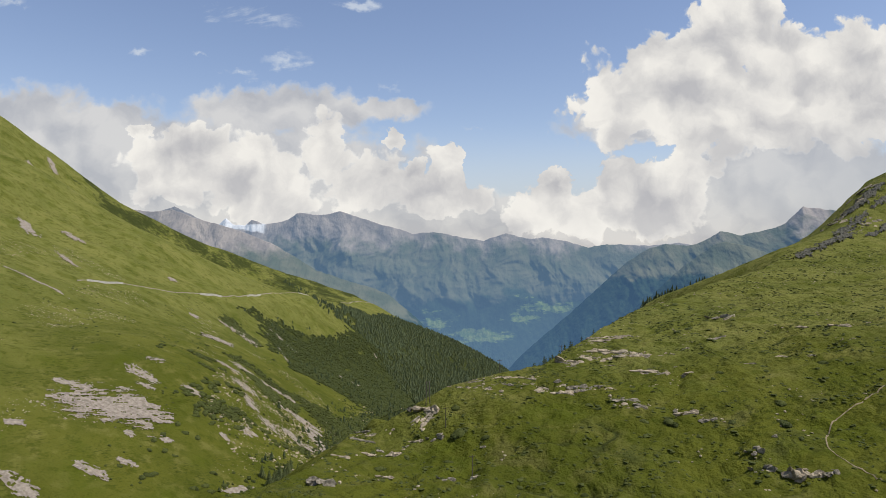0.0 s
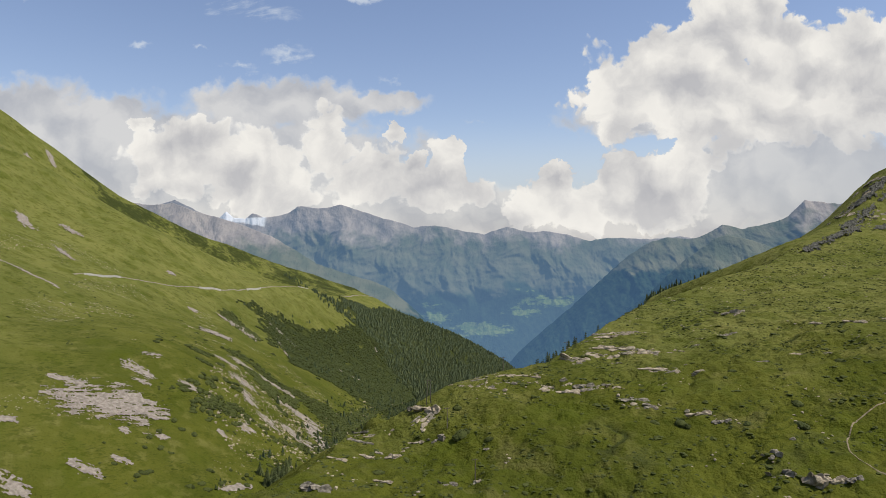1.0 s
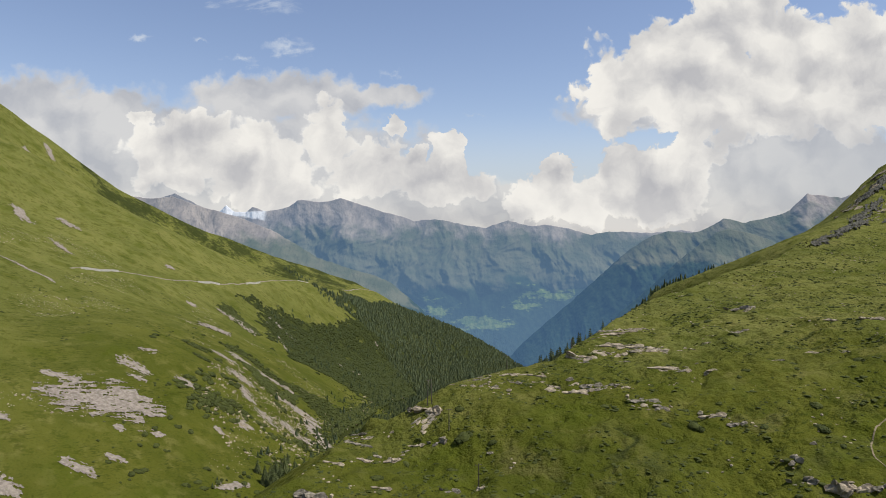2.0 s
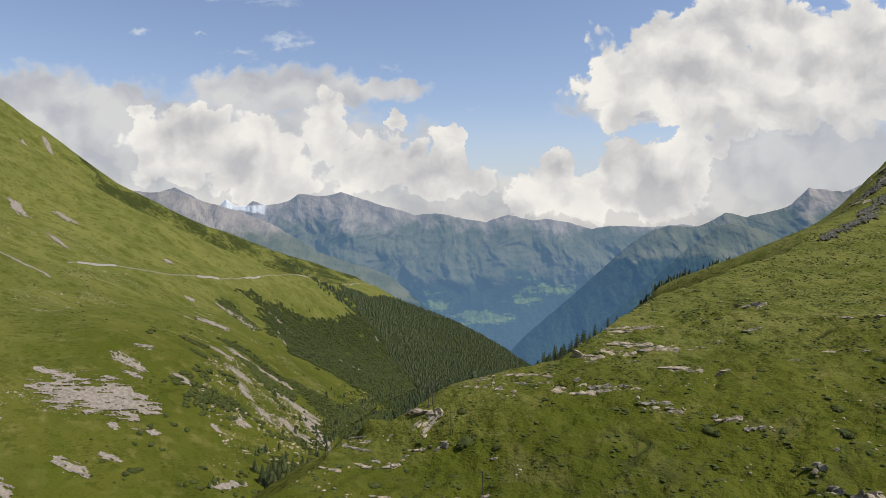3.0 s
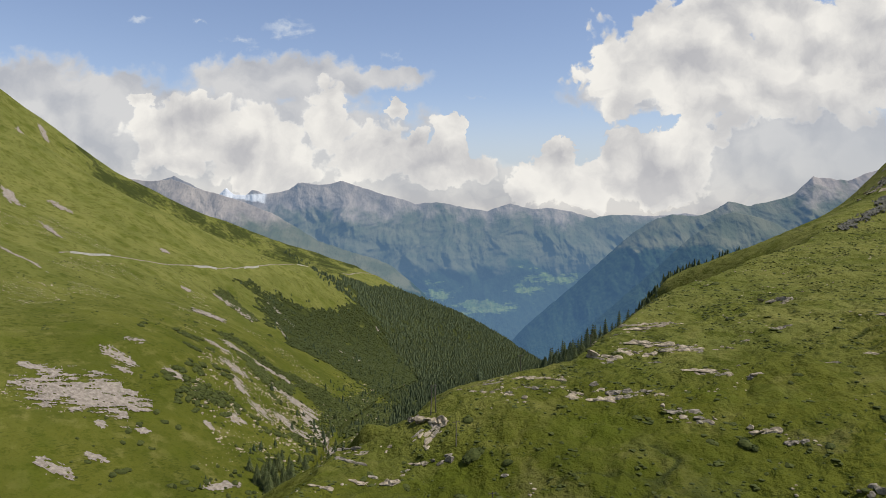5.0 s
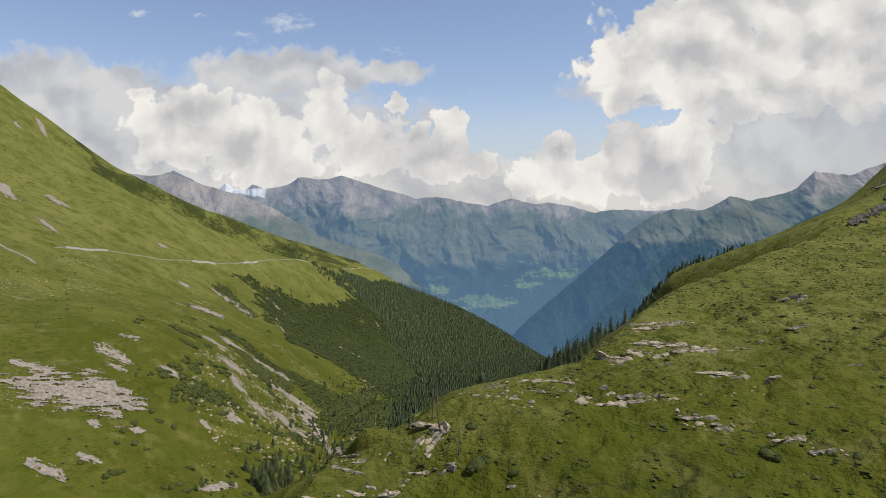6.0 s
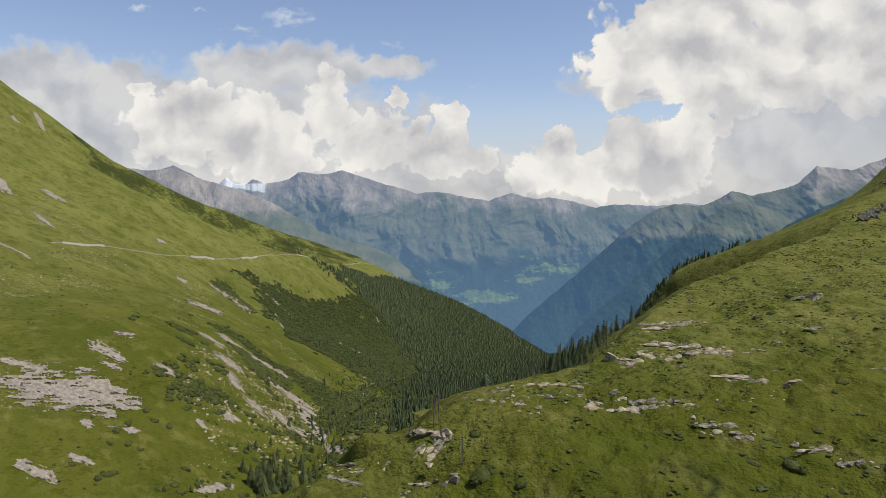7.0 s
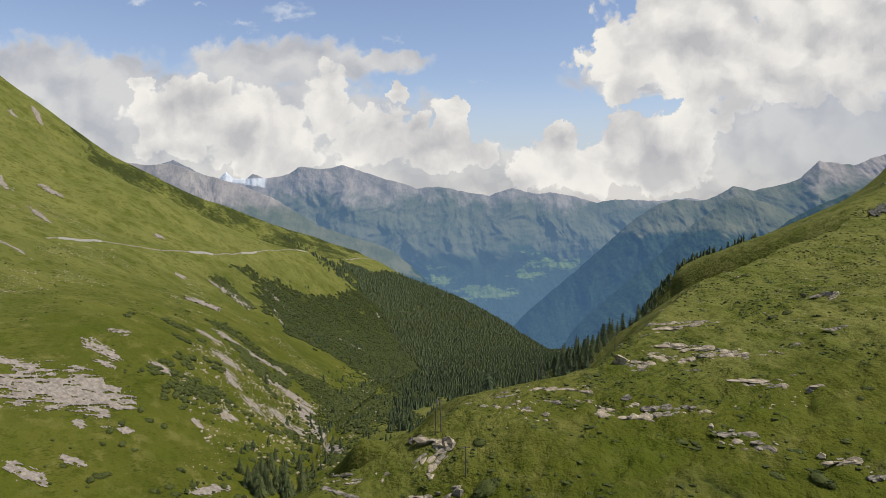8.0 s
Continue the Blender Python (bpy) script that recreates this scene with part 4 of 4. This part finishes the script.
x, y = x[keep], y[keep]
w = 0.3 + 1.5 * rng.uniform(size=len(x)) ** 3
many("rubble", lv, lf, on_ground(x, y, w, w * 0.65, rng, 0.05), PALE_ROCK, "pale rubble fallen between the pine thickets", "stones", 0.35, 14)

bushes = [thing("dwarf_pine_bush", bush_shape(k), PINE_SCRUB, "low dark green dwarf pine bush in the meadow", "bush", "bushes in the meadow") for k in range(4)]
BUSH_LEFT = [
    (-275, 662, 4.4), (-228, 583, 2.8), (-222, 587, 3.4), (-211, 543, 3.2), (-203, 537, 3.2), (-194, 539, 3.2), (-214, 521, 3.0), (-216, 510, 3.0), (-214, 497, 2.4), (-206, 505, 3.0), (-199, 505, 2.4),
    (-203, 470, 3.6), (-205, 465, 3.0), (-201, 474, 3.2), (-171, 508, 2.8), (-170, 488, 3.3), (-175, 479, 3.0), (-165, 484, 3.0), (-160, 499, 3.1), (-145, 511, 3.4), (-134, 504, 3.3), (-243, 512, 1.9), (-232, 512, 1.9),
    (-279, 676, 3.8), (-221, 466, 2.3), (-165, 813, 3.6), (-119, 997, 4.6), (-102, 981, 4.6), (-140, 938, 3.6), (-129, 961, 4.0), (-187, 695, 3.0), (-140, 555, 3.0), (-186, 919, 3.2), (-288, 697, 2.8), (-280, 808, 3.0), (-301, 838, 3.0),
]
# thickets: middle and half width
THICKETS = [
    (-212, 632, 9), (-201, 658, 8), (-221, 614, 5), (-222, 593, 5), (-200, 579, 13), (-193, 600, 11), (-180, 612, 11), (-204, 606, 11), (-231, 666, 7), (-251, 709, 12), (-226, 699, 5), (-166, 700, 7),
    (-159, 615, 5), (-149, 611, 4), (-177, 590, 4), (-130, 634, 8), (-141, 620, 6), (-88, 597, 8), (-113, 648, 7),
]
for cx, cy, half in THICKETS:
    for _ in range(int(2 + half * half / 6.0)):
        a, f = random.uniform(0, 2 * math.pi), math.sqrt(random.random())
        BUSH_LEFT.append((cx + half * f * math.cos(a), cy + half * 1.1 * f * math.sin(a), random.uniform(2.3, 4.0)))
BUSH_HILL = [(147, 432, 3.0), (152, 417, 3.2), (118, 343, 2.2), (125, 346, 2.4), (119, 316, 1.4), (111, 274, 1.6), (107, 270, 1.3), (130, 277, 1.7), (128, 270, 1.5), (120, 242, 2.3), (115, 230, 3.2), (151, 271, 2.3), (195, 365, 1.8), (170, 301, 1.8), (155, 326, 1.4), (158, 308, 1.0), (76, 274, 1.5), (5, 263, 1.8), (6, 248, 3.4), (79, 238, 2.6), (71, 241, 2.2), (44, 288, 0.9), (49, 253, 1.0), (99, 233, 1.5), (114, 217, 1.3), (167, 291, 1.1), (-21, 227, 2.0), (-13, 241, 1.6), (2, 232, 1.8), (15, 241, 1.5)]
used = 0
for bx, by, size in BUSH_LEFT + BUSH_HILL:
    m = standing(bx, by, random.uniform(0, 360), (size * 1.25, size, size * 0.75), 0.15, 0.6)
    if used < 4:
        bushes[used].matrix_basis = m
    else:
        b = copy_thing(bushes[used % 4], Matrix())
        b.matrix_basis = m
    used += 1

# ---- right hill: ledges, boulders, tufts, trail, poles, trees ----
rocks = [thing("boulder", rock_shape(k + 1), PALE_ROCK if k % 2 == 0 else DARK_ROCK, "weathered grey boulder half sunk in the meadow", "rock", "rocks on the hill") for k in range(5)]
ledges = [rock_outcrop(k + 1, PALE_ROCK if k % 3 else DARK_ROCK) for k in range(4)]
# x, y, half length, half width, half height
LEDGES = [
    (56, 304, 3.2, 2.0, 1.3), (70, 320, 6.0, 3.0, 2.0), (80, 313, 4.2, 2.0, 1.1), (89, 307, 3.5, 1.4, 0.8), (72, 301, 3.6, 1.4, 0.8), (82, 289, 6.5, 1.8, 0.8), (48, 271, 3.6, 1.8, 1.2),
    (54, 274, 3.6, 1.8, 1.4), (60, 274, 2.6, 1.4, 1.1), (39, 275, 2.6, 1.5, 1.2), (36, 287, 2.8, 1.2, 1.0), (69, 257, 4.2, 1.8, 0.9), (149, 370, 5.6, 3.4, 2.6), (75, 343, 5.0, 1.5, 0.8), (84, 343, 6.0, 1.8, 1.0),
]
LEDGES_HIGH = [
    (131, 322, 3.0, 1.6, 1.0), (107, 313, 3.8, 1.2, 0.6), (167, 321, 3.4, 1.8, 1.1), (181, 310, 3.6, 2.4, 1.4), (153, 280, 3.4, 1.8, 1.0), (126, 282, 2.8, 0.9, 0.9), (140, 285, 2.8, 0.9, 0.9),
    (87, 242, 3.4, 1.6, 1.3), (92, 236, 2.8, 1.5, 1.3), (97, 213, 2.6, 2.2, 1.8), (101, 200, 3.6, 3.0, 3.6), (107, 197, 3.0, 1.8, 1.8), (112, 196, 2.0, 1.6, 1.4), (96, 205, 3.4, 2.0, 2.6), (30, 290, 4.6, 0.9, 0.6),
]
LEDGES_NOSE = [
    (-6, 266, 4.4, 3.0, 2.8), (-12, 271, 1.8, 1.6, 2.2), (-3, 250, 3.0, 2.2, 2.2), (-19, 243, 3.4, 2.2, 1.8), (-10, 251, 3.0, 1.6, 0.9), (-30, 255, 5.2, 1.7, 1.0), (-32, 266, 3.4, 1.4, 0.9),
    (-28, 244, 3.0, 1.3, 0.8), (-35, 236, 2.6, 1.3, 0.8), (-36, 201, 4.0, 3.2, 2.6), (1, 214, 2.6, 1.8, 1.4), (9, 219, 2.0, 1.6, 1.3), (-18, 214, 2.4, 1.3, 0.8), (14, 285, 3.0, 1.0, 0.6), (26, 281, 3.0, 1.2, 0.8),
]
BOULDERS = [(52, 309, 3.6, 2.6, 2.8), (47, 280, 2.2, 1.7, 1.6), (64, 262, 1.2, 1.1, 1.2), (72, 253, 1.5, 1.2, 1.1), (84, 247, 1.1, 0.9, 0.9), (100, 281, 2.2, 1.3, 0.8), (107, 220, 1.3, 1.1, 1.0), (-31, 204, 1.0, 0.8, 0.9), (14, 237, 0.9, 0.8, 0.8), (23, 272, 1.2, 0.9, 0.8)]
for kinds, rows in ((ledges, LEDGES + LEDGES_HIGH + LEDGES_NOSE), (rocks, BOULDERS)):
    for k, (bx, by, a, b, c) in enumerate(rows):
        m = standing(bx, by, random.uniform(-30, 12), (a * 1.35, b * 1.5, c * (1.45 if kinds is ledges else 1.25)), -c * 0.15, 0.7)
        src = kinds[k % len(kinds)]
        ob = src if k < len(kinds) else copy_thing(src, Matrix())
        ob.matrix_basis = m
# dark crags under the mountainside that rises from the hill
for k, (x0, y0, x1, y1, wide) in enumerate(((300, 585, 420, 700, 9), (395, 690, 470, 760, 10), (430, 690, 500, 745, 7), (450, 770, 530, 830, 14), (490, 775, 560, 820, 10))):
    patch("crag", x0, y0, x1, y1, wide, 2.4, CLIFF_ROCK, "dark lichen-grown crag across the steep turf", 230 + k, 1.4, 0.18, "rock", 7.0)
# broken ledges: rows of low stones, by line and how many
for x0, y0, x1, y1, count, big in ((28, 292, 40, 289, 16, 0.9), (2, 283, 22, 295, 22, 0.8), (60, 330, 100, 352, 26, 1.3), (60, 316, 106, 306, 34, 1.3), (44, 277, 66, 270, 18, 1.2), (30, 284, 42, 276, 10, 1.0), (62, 262, 76, 252, 9, 1.1), (80, 290, 100, 286, 8, 1.2), (84, 246, 98, 234, 10, 1.2), (-36, 262, -20, 262, 12, 1.3), (-36, 240, -12, 250, 14, 1.3), (14, 276, 26, 283, 10, 0.8), (96, 206, 114, 196, 12, 1.6), (430, 760, 540, 860, 40, 7.0), (400, 690, 470, 740, 24, 4.0)):
    for k in range(count):
        f = random.random()
        size = big * random.uniform(0.35, 1.0)
        bx, by = x0 + f * (x1 - x0) + random.gauss(0, 1.2 * big), y0 + f * (y1 - y0) + random.gauss(0, 1.0 * big)
        m = standing(bx, by, random.uniform(-35, 20), (size * random.uniform(1.0, 1.9), size, size * random.uniform(0.4, 0.75)), size * 0.08, 0.8)
        copy_thing(rocks[k % len(rocks)], Matrix()).matrix_basis = m

x, y = scatter(rng, 90000, -60, 420, 150, 640)
wcoord, scoord = 0.69 * x + 0.724 * y, 0.724 * x - 0.69 * y
onhill = scoord > line(wcoord, CREST_S) - 4
clump = fbm(x / 18, y / 18, 3, 81) + 0.4 * fbm(x / 60, y / 60, 2, 82)
keep = onhill & (clump > 0.08) & (rng.uniform(size=len(x)) < 0.6)
tx, ty = x[keep], y[keep]
w = 0.2 + 0.6 * rng.uniform(0, 1, len(tx)) ** 2.2
many("alpenrose_tufts", lv, lf, on_ground(tx, ty, w, w * 0.5, rng), PINE_SCRUB, "small dark alpenrose and heather tufts on the hill", "scrub", 0.45, 11)
keep = onhill & (fbm(x / 26 + 9, y / 26, 3, 91) > 0.26) & (rng.uniform(size=len(x)) < 0.16)
tx, ty = x[keep], y[keep]
w = 0.15 + 0.6 * rng.uniform(0, 1, len(tx)) ** 2
many("loose_stones", lv, lf, on_ground(tx, ty, w, w * 0.6, rng, 0.05), PALE_ROCK, "pale stones lying in the hill meadow", "stones", 0.3, 12)

keep = onhill & (fbm(x / 9 + 20, y / 9, 3, 83) + 0.3 * fbm(x / 45, y / 45, 2, 84) > 0.32) & (rng.uniform(size=len(x)) < 0.7)
tx, ty = x[keep], y[keep]
w = 0.35 + 0.8 * rng.uniform(0, 1, len(tx)) ** 1.6
many("juniper_mats", lv, lf, on_ground(tx, ty, w, w * 0.42, rng), PINE_SCRUB, "dark creeping juniper mats on the hill", "scrub", 0.45, 13)

ribbon("trail", [(172, 253), (156.8, 242.1), (145.1, 234.8), (137.7, 232.2), (131.2, 228.3), (125.6, 222.4), (120, 214), (118.0, 208), (120.7, 198.0), (123.0, 189.9)], 0.42, TRAIL_EARTH, "narrow trodden earth trail across the meadow", "trail", 0.12, False, 1.2, kind="structure")


def utility_pole(tall, twin=False):
    root = tagged(new("utility_pole"), "weathered wooden utility pole on the hill" if not twin else "twin wooden utility pole braced with a crossbar", "pole", "power line poles")
    for dx in ((-0.7, 0.7) if twin else (0.0,)):
        bm = bmesh.new()
        bmesh.ops.create_cone(bm, cap_ends=True, segments=10, radius1=0.19, radius2=0.12, depth=tall + 0.8, matrix=Matrix.Translation((dx, 0, tall / 2 - 0.4)) @ Matrix.Rotation(-dx * 0.05, 4, "Y"))
        part("post", bm, POLE_WOOD, root)
    bm = bmesh.new()
    bmesh.ops.create_cube(bm, size=1, matrix=Matrix.Translation((0, 0.16, tall - 0.5)) @ Matrix.Diagonal((2.2, 0.14, 0.16, 1)))
    bmesh.ops.bevel(bm, geom=bm.edges[:], offset=0.02, segments=1, affect="EDGES")
    part("crossarm", bm, POLE_WOOD, root)
    for dx in (-0.9, 0.0, 0.9):
        bm = bmesh.new()
        bmesh.ops.create_cone(bm, cap_ends=True, segments=8, radius1=0.07, radius2=0.05, depth=0.24, matrix=Matrix.Translation((dx, 0.16, tall - 0.31)))
        part("insulator", bm, POLE_WOOD, root)
    return root


for px, py, tall, twin in ((-6, 272, 9.5, True), (25, 300, 6.0, False), (1, 253, 7.5, False), (9.5, 221, 7.5, False), (60, 346, 6.5, False)):
    pole = utility_pole(tall, twin)
    pole.matrix_basis = standing(px, py, 20)

trees = [conifer(11, SPRUCE, "dark green spruce behind the brow of the hill", "trees behind the hill"), conifer(12, SPRUCE, "dark green spruce behind the brow of the hill", "trees behind the hill", 0.26), conifer(13, LARCH, "lighter green larch behind the brow of the hill", "trees behind the hill", 0.28)]
gully = [conifer(14, LARCH, "young dark larch in the stream gully", "trees in the gully", 0.36), conifer(15, LARCH, "young light green larch in the stream gully", "trees in the gully", 0.3)]
# ragged ribs of bare rock that break through the turf of the hill
RIBS = [(60, 309, 92, 306, 3.2), (52, 311, 60, 306, 3.0), (72, 323, 86, 311, 2.2), (75, 352, 96, 348, 2.4), (84, 288, 93, 283, 1.8), (39, 272, 62, 271, 2.0), (65, 256, 74, 250, 2.0),
        (14, 289, 32, 291, 1.6), (7, 280, 20, 275, 1.8), (-12, 259, -3, 265, 4.0), (98, 282, 103, 280, 1.5), (126, 324, 134, 322, 1.8), (150, 362, 160, 374, 2.6), (106, 316, 114, 311, 1.4)]
BLOCKS = []
for k in range(8):
    block = bmesh.new()
    bmesh.ops.create_icosphere(block, subdivisions=2, radius=1.0)
    turn = np.random.default_rng(700 + k)
    for n in turn.normal(size=(15, 3)):
        n = Vector(n).normalized()
        off = turn.uniform(0.42, 0.72)
        for v in block.verts:
            v.co -= max(v.co.dot(n) - off, 0) * n
    mesh = bpy.data.meshes.new("rock_block")
    block.to_mesh(mesh)
    block.free()
    mesh.materials.append(PALE_ROCK if k % 3 else DARK_ROCK)
    BLOCKS.append(mesh)
for x0, y0, x1, y1, wide in RIBS:
    mx, my = (x0 + x1) / 2, (y0 + y1) / 2
    rib = tagged(new("rock_rib"), "pale weathered rock rib of cracked blocks in the turf", "rock", "rock ribs on the hill")
    base = Matrix.Translation((mx, my, ground_at(mx, my)))
    rib.matrix_basis = base
    reach = math.hypot(x1 - x0, y1 - y0)
    lie = math.degrees(math.atan2(y1 - y0, x1 - x0))
    for k in range(int(5 + reach * wide * 0.42)):
        f, side = random.uniform(-0.05, 1.05), random.gauss(0, 0.42) * wide
        bx, by = x0 + f * (x1 - x0) - side * (y1 - y0) / reach, y0 + f * (y1 - y0) + side * (x1 - x0) / reach
        size = random.uniform(0.3, 1.0) ** 1.5 * min(1.6, 0.65 * wide) + 0.2
        piece = new("rock_block", random.choice(BLOCKS))
        piece.parent = rib
        piece.matrix_basis = base.inverted() @ standing(bx, by, lie + random.gauss(0, 16), (size * random.uniform(1.3, 2.3), size, size * random.uniform(0.5, 0.9)), size * 0.15, 0.8)

spots = []
while len(spots) < 236:
    bx, by = random.uniform(0, 330), random.uniform(290, 640)
    along = 0.69 * bx + 0.724 * by
    past = float(line(along, CREST_S)) - 0.724 * bx + 0.69 * by
    if 238 < along < 560 and 46 < past < 115 and float(hill(bx, by)) > float(valley(bx, by)) + 2 and random.random() < 0.4 + 0.6 * (past < 85):
        spots.append((bx, by, random.uniform(9, 15) * (0.8 if 290 < along < 340 else 1.0)))
low = [(-142, 535, 11), (-133, 522, 15), (-126, 518, 17), (-123, 528, 18), (-125, 550, 15), (-116, 528, 18), (-110, 528, 19), (-100, 532, 15), (-122, 512, 16), (-115, 542, 15), (-128, 536, 14), (-119, 520, 16), (-106, 520, 17), (-130, 545, 12), (-112, 535, 16)]
for k in range(46):
    y_ = random.uniform(496, 572) if k < 22 else random.uniform(560, 760)
    x_ = float(line(y_, [j[:2] for j in STREAM])) + (random.uniform(-24, 8) if k < 22 else random.gauss(-2, 9))
    low.append((x_, y_, random.uniform(7.0, 14.0) if k < 22 else random.uniform(5, 10)))
for kinds, rows in ((trees, spots), (gully, low)):
    for k, (bx, by, tall) in enumerate(rows):
        ob = kinds[k % len(kinds)] if k < len(kinds) else copy_thing(kinds[k % len(kinds)], Matrix())
        ob.matrix_basis = standing(bx, by, random.uniform(0, 360), (tall, tall, tall), 0.3)
